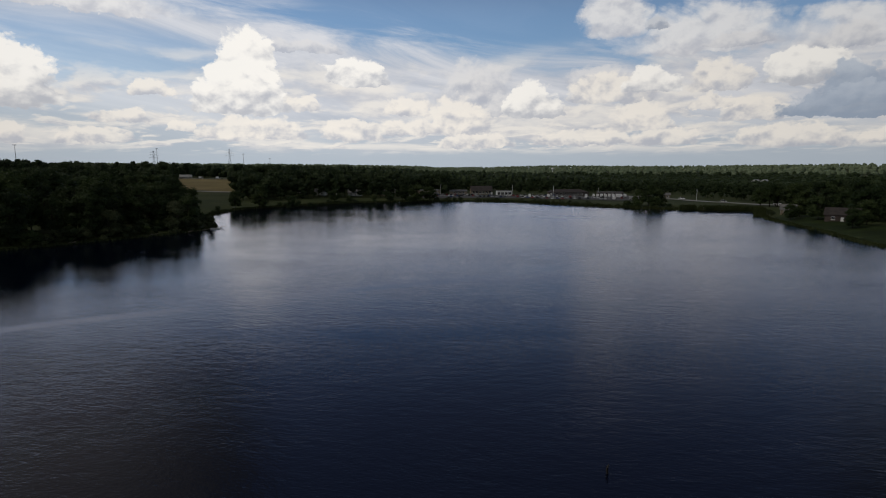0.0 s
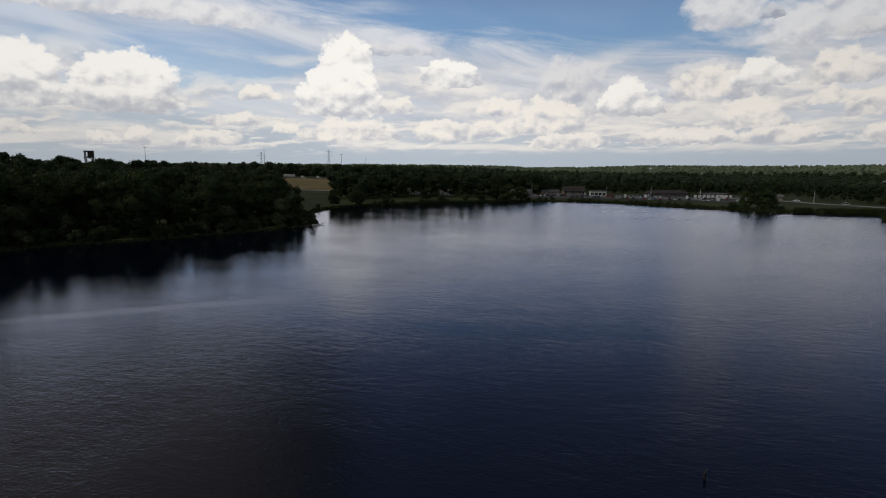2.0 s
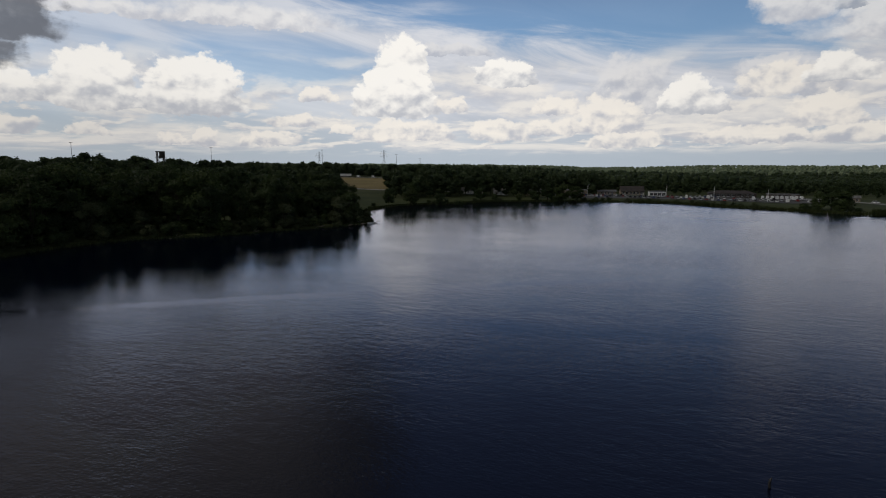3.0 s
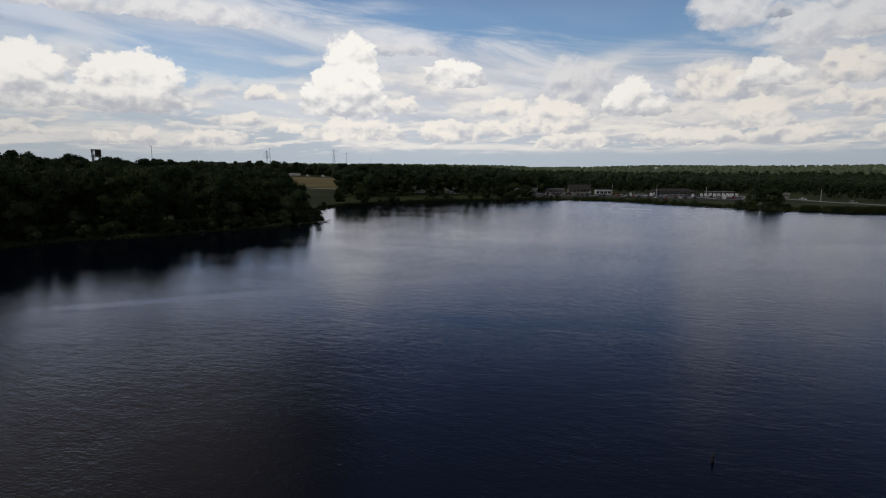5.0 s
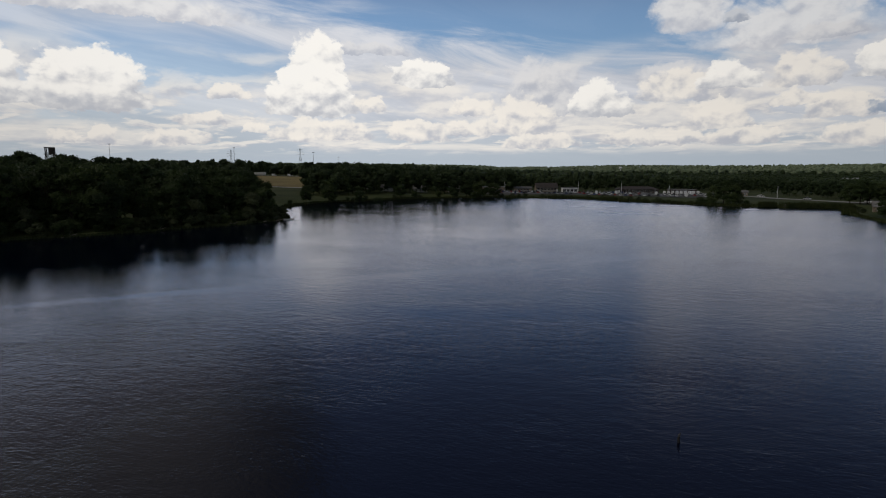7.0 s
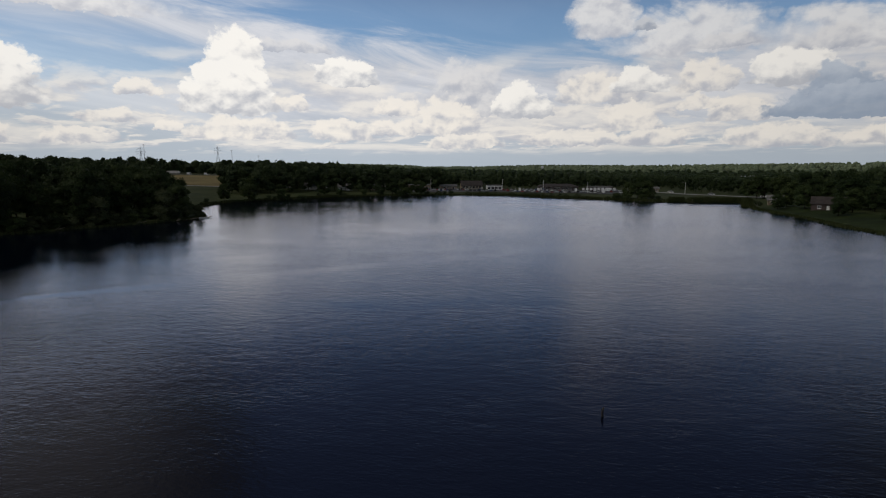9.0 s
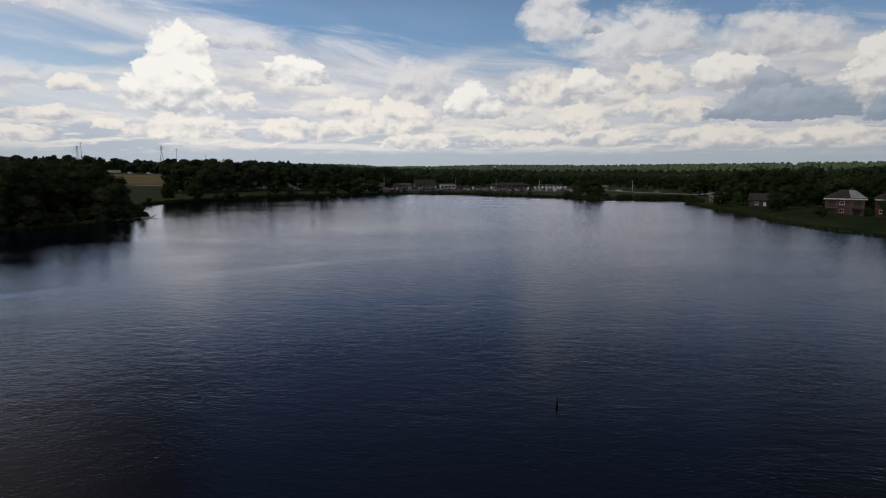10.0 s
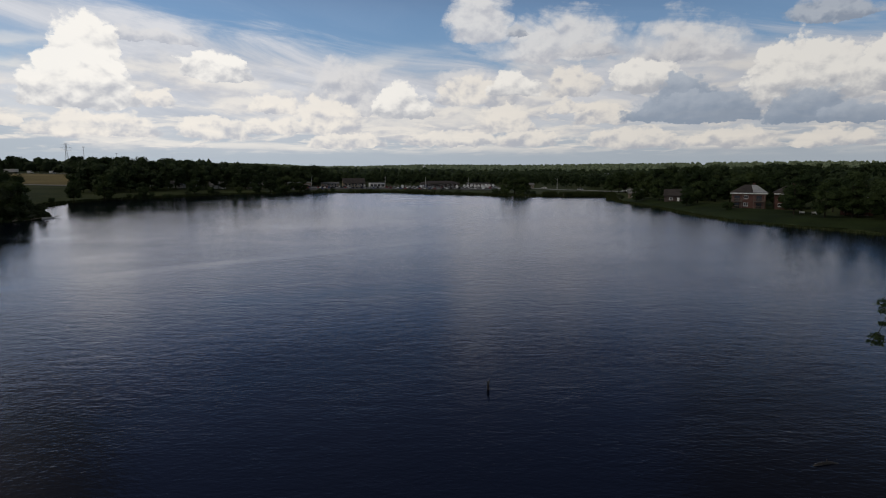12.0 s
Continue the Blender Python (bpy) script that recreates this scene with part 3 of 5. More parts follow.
def ball(rng, c, r, squash=0.85, rough=0.22):
    """A dented 42-point ball."""
    pts = BALL_POINTS * (1 + rng.uniform(-rough, rough, (len(BALL_POINTS), 1)))
    return np.array(c) + pts * np.array([r, r, r * squash]), BALL_FACES


def leaf_cloud(rng, masses, count, size, droop=0.0, flat=0.35):
    """Folded leaf sprays over the masses: arrays of points and faces."""
    m = np.array(masses)
    w = m[:, 3] ** 2
    pick = rng.choice(len(m), count, p=w / w.sum())
    d = rng.normal(size=(count, 3))
    d /= np.linalg.norm(d, axis=1)[:, None]
    d[:, 2] = np.where(d[:, 2] < -0.3, -d[:, 2] * 0.6, d[:, 2])
    r = m[pick, 3] * rng.uniform(0.70, 1.10, count)
    c = m[pick, :3] + d * r[:, None] * np.array([1, 1, 0.85])
    c[:, 2] -= droop * rng.uniform(0, 1, count) ** 2 * np.hypot(c[:, 0], c[:, 1])
    nrm = d + rng.normal(size=(count, 3)) * 0.42 + np.array([0, 0, flat])
    nrm /= np.linalg.norm(nrm, axis=1)[:, None]
    a = np.cross(nrm, rng.normal(size=(count, 3)))
    a /= np.linalg.norm(a, axis=1)[:, None] + 1e-9
    b = np.cross(nrm, a)
    s = (size * rng.uniform(0.6, 1.35, count))[:, None]
    pts = np.stack([c + a * s, c + b * s * 0.6 + nrm * s * 0.25, c - a * s - nrm * s * 0.1, c - b * s * 0.6 + nrm * s * 0.25], 1).reshape(-1, 3)
    faces = [(4 * i, 4 * i + 1, 4 * i + 2, 4 * i + 3) for i in range(count)]
    return pts, faces


def crown_shape(rng, masses, count, size, droop=0.0, core=0.66):
    s = Shape()
    for x, y, z, r in masses:
        pts, faces = ball(rng, (x, y, z), r * core)
        s.add(pts.tolist(), faces)
    pts, faces = leaf_cloud(rng, masses, count, size, droop)
    s.add(pts.tolist(), faces)
    return s


def trunk_shape(rng, tall, masses, thick):
    s = Shape()
    lean = rng.uniform(-0.03, 0.03, 2) * tall
    top = tall * 0.72
    pts = [(0, 0, -0.6), (lean[0] * 0.1, lean[1] * 0.1, 0.5), (lean[0] * 0.5, lean[1] * 0.4, top * 0.45), (lean[0], lean[1], top)]
    s.tube(pts, [thick * 1.5, thick, thick * 0.7, thick * 0.2], 7)
    for x, y, z, r in masses[:7]:
        t = rng.uniform(0.3, 0.6)
        a = Vector(pts[2]) * t + Vector(pts[1]) * (1 - t)
        b = Vector((x, y, z))
        mid = a.lerp(b, 0.5) + Vector((0, 0, -0.08 * (b - a).length))
        s.tube((a, mid, b), (thick * 0.42, thick * 0.28, thick * 0.1), 5)
    return s


class Wood:
    """Tree kinds: the first of a kind is built, the rest are copies of it."""

    def __init__(self):
        self.kinds = {}

    def kind(self, key, name, label, tall, rx, n, leaves, size, mat=None, zc=0.58, seed=1, droop=0.0, lump=None, thick=None, category="tree"):
        self.kinds[key] = dict(name=name, label=label, tall=tall, rx=rx, n=n, leaves=leaves, size=size, mat=mat or M_LEAF, zc=zc,
                               seed=seed, droop=droop, lump=lump or rx * 0.48, thick=thick or tall * 0.02, category=category, first=None)

    def place(self, key, x, y, tall, turn, group, z=None, wide=1.0):
        k = self.kinds[key]
        z = land_at(x, y) if z is None else z
        if k["first"] is None:
            rng = np.random.default_rng(k["seed"])
            masses = lumps(rng, k["n"], k["rx"], k["tall"] * (1 - k["zc"]), k["tall"] * k["zc"], k["lump"])
            top = max(m[2] + m[3] * 0.85 for m in masses)
            f = k["tall"] / top
            masses = [(a, b, c * f, r) for a, b, c, r in masses]
            ob = thing(k["name"], k["label"], k["category"], pose(x, y, z, 0, 0, turn), group)
            part("trunk", trunk_shape(rng, k["tall"], masses, k["thick"]), M_BARK, ob, "", True)
            part("crown", crown_shape(rng, masses, k["leaves"], k["size"], k["droop"]), k["mat"], ob)
            k["first"] = ob
            return ob
        s = tall / k["tall"]
        ob = copy_thing(k["first"], pose(x, y, z, 0, 0, turn) @ Matrix.Diagonal((s * wide, s * wide, s * (0.94 + 0.12 * ((turn * 7.3) % 1)), 1)))
        ob["group"] = group
        return ob


wood = Wood()
BROAD = "dark green broadleaf tree with a dense rounded crown"
wood.kind("oak", "broadleaf_tree", BROAD, 17, 6.0, 15, 2300, 0.40, zc=0.50, seed=11)
wood.kind("ash", "broadleaf_tree", "tall dark green broadleaf tree with an uneven crown", 20, 5.2, 17, 2300, 0.40, zc=0.52, seed=12)
wood.kind("maple", "broadleaf_tree", "broad dark green shade tree with heavy lobed crown", 15, 6.6, 16, 2300, 0.40, zc=0.48, seed=13)
wood.kind("poplar", "broadleaf_tree", "slim upright dark green tree", 18, 3.8, 13, 1700, 0.38, zc=0.52, seed=14)
wood.kind("willow", "willow_tree", "pale grey-green willow leaning over the shore", 12, 5.6, 14, 2200, 0.34, M_WILLOW, zc=0.46, seed=15, droop=0.35)
wood.kind("bush", "bush", "low dense green bush on the bank", 4.2, 2.6, 9, 800, 0.24, zc=0.45, seed=16, thick=0.10, category="bush")
wood.kind("shrub", "shrub", "small pale green waterside shrub", 2.6, 1.8, 7, 500, 0.20, M_WILLOW, zc=0.45, seed=17, thick=0.06, category="shrub")


class Woodland:
    """Trees too many to tell apart: real crowns and trunks joined into one mesh."""

    def __init__(self):
        self.models, self.points, self.corners, self.counts, self.count = [], [], [], [], 0
        for i, (tall, rx, zc) in enumerate(((18, 5.8, .50), (20, 5.0, .52), (16, 6.4, .48), (17, 4.2, .50))):
            r = np.random.default_rng(60 + i)
            masses = lumps(r, 8, rx, tall * (1 - zc), tall * zc, rx * 0.52)
            s = crown_shape(r, masses, 240, 0.85, core=0.76)
            s.tube([(0, 0, -1), (0, 0, tall * .6)], [.35, .15], 4)
            p = np.array(s.v)
            p /= p[:, 2].max()
            self.models.append((p, np.array([i for g in s.f for i in g]), np.array([len(g) for g in s.f])))

    def add(self, x, y, tall, turn, r):
        p, corners, counts = self.models[int(r.integers(len(self.models)))]
        c, s = math.cos(turn), math.sin(turn)
        wide = tall * r.uniform(0.85, 1.2)
        q = np.stack([(p[:, 0] * c - p[:, 1] * s) * wide + x, (p[:, 0] * s + p[:, 1] * c) * wide + y, p[:, 2] * tall + land_at(x, y)], 1)
        self.points.append(q)
        self.corners.append(corners + self.count)
        self.counts.append(counts)
        self.count += len(q)

    def finish(self, name, label):
        me = quick_mesh(name, np.concatenate(self.points), np.concatenate(self.corners), np.concatenate(self.counts), M_LEAF_WOOD)
        tagged(new(name, me), label, "woods", kind="stuff")


woodland = Woodland()

CLEAR = [  # open spots: x, y, radius
    (160, 180, 11), (168, 180, 10), (-146, 178, 5), (-140, 171, 4), (-152, 186, 5.5), (-276, 330, 10), (-262, 313, 9), (-249, 298, 8), (-237, 283, 8), (-225, 268, 8), (-212, 253, 7),
    (168, 190, 11), (178, 184, 9), (178, 156, 9), (172, 236, 9), (178, 282, 8), (-165, 203, 7), (-159, 194, 6), (-152, 184, 5), (30, 460, 22), (45, 440, 12),
    (96, 424, 26), (128, 416, 24), (166, 420, 10), (-40, 440, 10)]


def open_ground(x, y):
    if any((x - a) ** 2 + (y - b) ** 2 < r * r for a, b, r in CLEAR):
        return True
    if -25.8 < bearing_of(x, y) < -20.3 and 285 < y < 648:
        return True
    return -30 < x < 190 and 345 < y < 472


def bearing_of(x, y):
    return math.degrees(math.atan2(x, y))


def scatter(rng, x0, x1, y0, y1, gap, keep):
    """Jittered places at about gap metres apart, where keep(x, y, d) holds."""
    gx, gy = np.meshgrid(np.arange(x0, x1, gap), np.arange(y0, y1, gap))
    px = gx.ravel() + rng.uniform(-0.38, 0.38, gx.size) * gap
    py = gy.ravel() + rng.uniform(-0.38, 0.38, gx.size) * gap
    d = shore_distance(px, py)
    return [(float(x), float(y), float(e)) for x, y, e in zip(px, py, d) if e > 1.0 and keep(x, y, e) and not open_ground(x, y)]


rng = np.random.default_rng(5)


def grow(spots, kinds, lo, hi, group, small_edge=0.0):
    for x, y, d in spots:
        tall = rng.uniform(lo, hi) * (1 - small_edge * max(0.0, 1 - d / 25))
        if kinds is None:
            woodland.add(x, y, tall, rng.uniform(0, 6.28), rng)
        else:
            wood.place(kinds[int(rng.integers(len(kinds)))], x, y, tall, rng.uniform(0, 360), group)


# wooded point: tall trees inland, smaller ones and bushes at the water
LEFT = "trees of the wooded point"
near_left = scatter(rng, -260, -90, 90, 300, 8.8, lambda x, y, d: 5 < d < 40 and x < -95 and bearing_of(x, y) > -62 and y < 285)
MIXED = ["oak", "ash", "maple", "oak", "maple", "poplar"]
grow([p for p in near_left if bearing_of(p[0], p[1]) < -37], MIXED, 16, 23.0, LEFT, 0.15)
grow([p for p in near_left if bearing_of(p[0], p[1]) >= -37], MIXED, 12, 20.5, LEFT, 0.30)
grow(scatter(rng, -420, -100, 110, 420, 13.0, lambda x, y, d: d >= 40 and x < -110 and bearing_of(x, y) > -62),
     None, 10.5, 20.5, LEFT)
for x, y, d in scatter(rng, -240, -92, 90, 262, 6.4, lambda x, y, d: 8 <= d < 20 and x < -90):
    wood.place("bush", x, y, rng.uniform(2.6, 4.6), rng.uniform(0, 360), "undergrowth of the wooded point", None, 1.3)
for x, y, d in scatter(rng, -240, -92, 90, 262, 4.6, lambda x, y, d: d < 8 and x < -90):
    wood.place("bush" if rng.random() < 0.6 else "shrub", x, y, rng.uniform(2.4, 5.0), rng.uniform(0, 360), "bushes along the shore")
for x, y, h in ((-159, 145, 12), (-150, 158, 9), (-170, 132, 12.5), (-116, 192, 10), (-102, 214, 11)):
    wood.place("willow", x, y, h, x * 7.0, "willows on the shore")
for x, y, h in ((-140.5, 170.5, 3.4), (-145, 177, 3.6), (-149, 176.5, 4.2), (-141, 175, 4.6), (-152.5, 187, 3.2)):
    wood.place("bush", x, y, h, x * 9.0, "bushes along the shore", None, 1.3)
# hill behind the point
grow(scatter(rng, -700, -180, 300, 720, 17.0, lambda x, y, d: -62 < bearing_of(x, y) < -24 and math.hypot(x, y) > 430),
     None, 9.5, 20, "trees on the far hill")
# single trees round the cove
COVE = "trees along the cove"
for key, x, y, h, wide in (("maple", -123, 330, 11, 0.8), ("oak", -111, 338, 16, 0.95), ("maple", -94, 347, 10, 0.95), ("bush", -84, 357, 5.5, 1),
                            ("maple", -19, 408, 12, 1.2), ("oak", -30, 411, 13, 1.2),
                           ("maple", -10, 413, 11, 1.2), ("bush", -24, 405, 5, 1.3), ("bush", -50, 402, 5, 1), ("bush", -66, 395, 5, 1), ("maple", -76, 392, 9, 1.2), ("bush", -38, 408, 5, 1.4)):
    wood.place(key, x, y, h, x * 13.0, COVE, None, wide)
grow(scatter(rng, -230, 2, 335, 560, 10.5, lambda x, y, d: d > (30 if x < -55 else 16) and bearing_of(x, y) > -20.3), None, 11, 19.5, COVE)
# behind the shops
BACK = "trees behind the shops"
grow(scatter(rng, -30, 260, 500, 580, 12.0, lambda x, y, d: True), None, 7.5, 11.5, BACK)
grow(scatter(rng, 160, 300, 335, 480, 12.0, lambda x, y, d: x > 200 + (y - 330) * -0.05 and y > 345), None, 8, 12, BACK)
# clump on the far bank and the wood behind the lawn
for key, x, y, h, wide in (("maple", 121, 344, 11, 0.9), ("oak", 125.5, 341, 14, 1.0), ("maple", 130, 338, 12, 0.95), ("bush", 115, 348, 4, 1.3),
                           ("bush", 119, 341, 4.5, 1.3), ("bush", 127, 335, 4, 1.3), ("bush", 134, 331, 3.2, 1.2), ("willow", 133, 335, 6, 0.8)):
    wood.place(key, x, y, h, x * 11.0, "clump of trees on the bank", None, wide)
RIGHT = "trees behind the lawn"
grow(scatter(rng, 160, 240, 60, 335, 9.8, lambda x, y, d: d > 21 and d < 52), ["oak", "ash", "maple", "oak", "poplar", "maple"], 10.5, 16.5, RIGHT)
grow(scatter(rng, 190, 420, 30, 345, 14.0, lambda x, y, d: d >= 52), None, 12.5, 18.0, RIGHT)
for x, y, h in ((173, 152, 12), (171, 146, 11), (176, 178, 8.5), (166, 166, 10), (158, 214, 8), (160, 256, 8), (168, 262, 9), (153, 183, 3.6), (166, 246, 11), (168, 220, 10)):
    wood.place("maple" if h > 7 else "bush", x, y, h, x * 17.0, RIGHT)
# bank growth of the far shore
edge = np.concatenate([SHORE, SHORE])[:len(SHORE) + 1]
for (ax, ay), (bx, by) in zip(edge, edge[1:]):
    if ay < 285 or ax > 176:
        continue
    n = max(1, int(math.hypot(bx - ax, by - ay) / 4.0))
    for i in range(n):
        t = (i + rng.uniform(0, 1)) / n
        if rng.random() < (0.85 if ax > -40 else 0.35):
            nx, ny = ay - by, bx - ax
            l = math.hypot(nx, ny) or 1
            off = rng.uniform(0.8, 3.0)
            x, y = ax + (bx - ax) * t + nx / l * off, ay + (by - ay) * t + ny / l * off
            if shore_distance(np.array([x]), np.array([y]))[0] < 0.3:
                x, y = ax + (bx - ax) * t - nx / l * off, ay + (by - ay) * t - ny / l * off
            wood.place("shrub" if rng.random() < 0.6 else "bush", float(x), float(y), float(rng.uniform(1.2, 3.0)), rng.uniform(0, 360), "bushes along the shore", None, 1.3)


LIMB = [(11.15, 9.67, 14.68), (10.80, 9.43, 14.15)]


def tree_over_the_water():
    """The tree on the near bank, with one long limb out over the lake."""
    x, y = 21.5, 0.5
    z = land_at(x, y)
    ob = thing("broadleaf_tree", "tall green tree on the near bank with a long drooping limb", "tree", pose(x, y, z))
    r = np.random.default_rng(31)
    masses = lumps(r, 16, 5.0, 6.5, 12.0, 2.3)
    s = trunk_shape(r, 19, masses, 0.34)
    base = Vector((x, y, z))
    a = Vector((-0.2, 0.3, 8.6))
    upper, lower = Vector(LIMB[0]) - base, Vector(LIMB[1]) - base
    pts = [a, a.lerp(upper, 0.4) + Vector((0.8, -0.6, 1.4)), a.lerp(upper, 0.75) + Vector((0.7, -0.5, 1.1)), upper + Vector((0.15, -0.1, 0.1)), lower]
    s.tube(pts, (0.13, 0.09, 0.05, 0.02, 0.008), 6)
    part("trunk", s, M_BARK, ob, "", True)
    part("crown", crown_shape(r, masses, 3000, 0.32), M_LEAF, ob)
    spray = Shape()
    for c, rad, n in ((pts[1], 1.0, 500), (pts[2] + Vector((.3, -.2, 0)), 0.8, 420), (upper + Vector((0.12, -0.1, 0.0)), 0.32, 520), (upper.lerp(lower, 0.55) + Vector((.08, -.05, 0)), 0.12, 60), (lower, 0.17, 230)):
        m = [(c.x + r.uniform(-.4, .4) * rad, c.y + r.uniform(-.4, .4) * rad, c.z + r.uniform(-.6, .6) * rad, rad * 0.5) for _ in range(6)]
        p, f = leaf_cloud(r, m, n, 0.030)
        spray.add(p.tolist(), f)
    part("leafy_limb", spray, M_LEAF, ob, "drooping spray of green leaves")


tree_over_the_water()


# the two outer rings use the leaf colour with painted sun and haze
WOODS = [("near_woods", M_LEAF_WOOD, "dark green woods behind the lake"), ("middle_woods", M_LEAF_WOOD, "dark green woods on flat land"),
         ("hill_woods", M_FAR_LIT, "green woods on rolling hills, sunlight and haze put into their colour"), ("horizon_woods", M_FAR_LIT, "green woods along the horizon, paled by haze put into their colour")]


def far_woods():
    """Canopy of the woods to the horizon."""
    r = np.random.default_rng(77)
    base, ball_corners = np.array(BALL_POINTS), np.array(BALL_FACES).ravel()
    base[:, 2] = np.sign(base[:, 2]) * np.abs(base[:, 2]) ** 0.55
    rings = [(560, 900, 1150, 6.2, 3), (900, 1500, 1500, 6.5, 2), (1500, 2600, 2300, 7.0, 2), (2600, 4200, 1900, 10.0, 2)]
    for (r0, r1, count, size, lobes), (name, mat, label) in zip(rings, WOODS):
        pts, corners, counts, o = [], [], [], 0
        rad = np.sqrt(r.uniform(r0 * r0, r1 * r1, count))
        az = np.radians(r.uniform(-34, 55, count))
        x, y = rad * np.sin(az), rad * np.cos(az)
        z = land(x, y)
        for i in range(count):
            if open_ground(x[i], y[i]) or abs(y[i] - 658) < 16 and x[i] < -50:
                continue
            tall = (r.uniform(8.5, 18.5) if r1 < 1600 else r.uniform(11.0, 16.5)) * (1 - 0.42 * float(sstep(60, 260, x[i])) * (1 - float(sstep(1200, 1800, rad[i]))))
            w = size * r.uniform(0.75, 1.2)
            for j in range(lobes):
                p = base * (1 + r.uniform(-0.13, 0.13, (len(base), 1)))
                h = tall * (1.0 if j == 0 else r.uniform(0.62, 0.9))
                off = np.array([r.normal(0, 0.55) * w, r.normal(0, 0.55) * w, 0]) if j else np.zeros(3)
                p = p * np.array([w * .72, w * .72, h * 0.42]) + np.array([x[i], y[i], z[i] + h * 0.58]) + off
                pts.append(p)
                corners.append(ball_corners + o)
                counts.append(np.full(len(BALL_FACES), 3))
                o += len(p)
            if r1 <= 1500:
                c, f = leaf_cloud(r, [(x[i], y[i], z[i] + tall * 0.58, w * .9)], 34 if r1 < 1000 else 18, 0.8 + size * 0.05)
                pts.append(c)
                corners.append(np.arange(len(c)) + o)
                counts.append(np.full(len(f), 4))
                o += len(c)
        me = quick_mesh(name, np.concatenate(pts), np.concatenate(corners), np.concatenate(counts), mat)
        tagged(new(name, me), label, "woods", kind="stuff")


far_woods()
# taller trees that stand up from the hilltop
for bearing, far_off, tall in ((-48.2, 430, 22), (-47.4, 436, 24), (-46.8, 428, 21), (-45.9, 440, 23.5), (-43.4, 452, 23), (-42.9, 446, 22), (-40.8, 455, 22)):
    woodland.add(far_off * math.sin(radians(bearing)), far_off * math.cos(radians(bearing)), tall, bearing, rng)
woodland.finish("woodland", "dense dark green woodland round the lake")


def reed_bed(name, spots, tall, count, label, seed):
    """Upright blades standing in shallow water."""
    r = np.random.default_rng(seed)
    s = Shape()
    for _ in range(count):
        cx, cy, rx, ry = spots[int(r.integers(len(spots)))]
        a, q = r.uniform(0, 2 * math.pi), math.sqrt(r.uniform(0, 1))
        x, y, h, w = cx + math.cos(a) * q * rx, cy + math.sin(a) * q * ry, tall * r.uniform(0.55, 1.15), r.uniform(0.04, 0.10)
        t = r.uniform(0, math.pi)
        lx, ly = r.normal(0, 0.22, 2) * h * 0.5
        z0 = max(-0.3, land_at(x, y)) - 0.1 if len(spots) < 2 else -0.2
        s.add([(x - math.cos(t) * w, y - math.sin(t) * w, z0), (x + math.cos(t) * w, y + math.sin(t) * w, z0),
               (x + lx * 0.5 + math.sin(t) * w, y + ly * 0.5 - math.cos(t) * w, h * 0.6), (x + lx, y + ly, h)], [(0, 1, 2), (0, 2, 3), (1, 3, 2), (0, 3, 1)])
    tagged(new(name, s.mesh(name, M_REED)), label, "reeds", kind="stuff")


reed_bed("reeds", [(152, 318, 6, 2.6), (161, 316, 6, 2.8), (170, 315, 5, 3), (142, 323, 5, 2.0), (174, 307, 3, 4)], 3.4, 7500, "thick dark reeds standing in the shallow bay", 41)
reed_bed("reeds", [(161, 283, 3.0, 3.0), (159, 281, 2.0, 2.0)], 2.4, 700, "small stand of reeds off the point of the lawn", 42)


def bank_weeds():
    """Rank weeds along the water's edge of the far and wooded shores."""
    r = np.random.default_rng(43)
    s = Shape()
    pts = np.concatenate([SHORE, SHORE[:1]])
    for (ax, ay), (bx, by) in zip(pts, pts[1:]):
        if not (ay > 290 or (ax < -90 and ay > 90) or (ax > 130 and ay > 90)):
            continue
        l = math.hypot(bx - ax, by - ay)
        lush = 1.5 if ax > 20 and ay > 300 else 0.25 if ax < -90 and ay < 290 else 0.9 if ax < 20 else 0.3
        for _ in range(int(l * 14)):
            t, off = r.uniform(0, 1), r.uniform(-1.2, 3.2)
            x, y = ax + (bx - ax) * t + (by - ay) / l * off, ay + (by - ay) * t - (bx - ax) / l * off
            h, w, a = lush * r.uniform(0.4, 1.25), r.uniform(0.06, 0.16), r.uniform(0, math.pi)
            dx, dy = math.cos(a) * w, math.sin(a) * w
            lx, ly = r.normal(0, 0.3, 2) * h
            s.add([(x - dx, y - dy, -0.1), (x + dx, y + dy, -0.1), (x + lx * .6 + dx * 1.6, y + ly * .6 + dy * 1.6, h * .7 + .4), (x + lx, y + ly, h + .4),
                   (x + lx * .4 - dx * 1.6, y + ly * .4 - dy * 1.6, h * .6 + .4)], [(0, 1, 2, 3, 4)])
    tagged(new("weeds", s.mesh("weeds", M_REED)), "rank dark green weeds along the water's edge", "weeds", kind="stuff")


bank_weeds()


# ---- buildings ----
def gable(s, x0, x1, y0, y1, z0, z1, over=0.5, thick=0.25):
    """A gable roof as a solid shell, its ridge along x."""
    ym = (y0 + y1) / 2
    for sy in (-1, 1):
        ye = (y0 - over) if sy < 0 else (y1 + over)
        dz = (z1 - z0) * over / ((y1 - y0) / 2)
        a, b = (ye, z0 - dz), (ym, z1)
        s.add([(x, y, z + t) for x in (x0 - over, x1 + over) for (y, z) in (a, b) for t in (0, thick)],
              [(0, 1, 3, 2), (4, 6, 7, 5), (0, 4, 5, 1), (2, 3, 7, 6), (1, 5, 7, 3), (0, 2, 6, 4)])
    return s


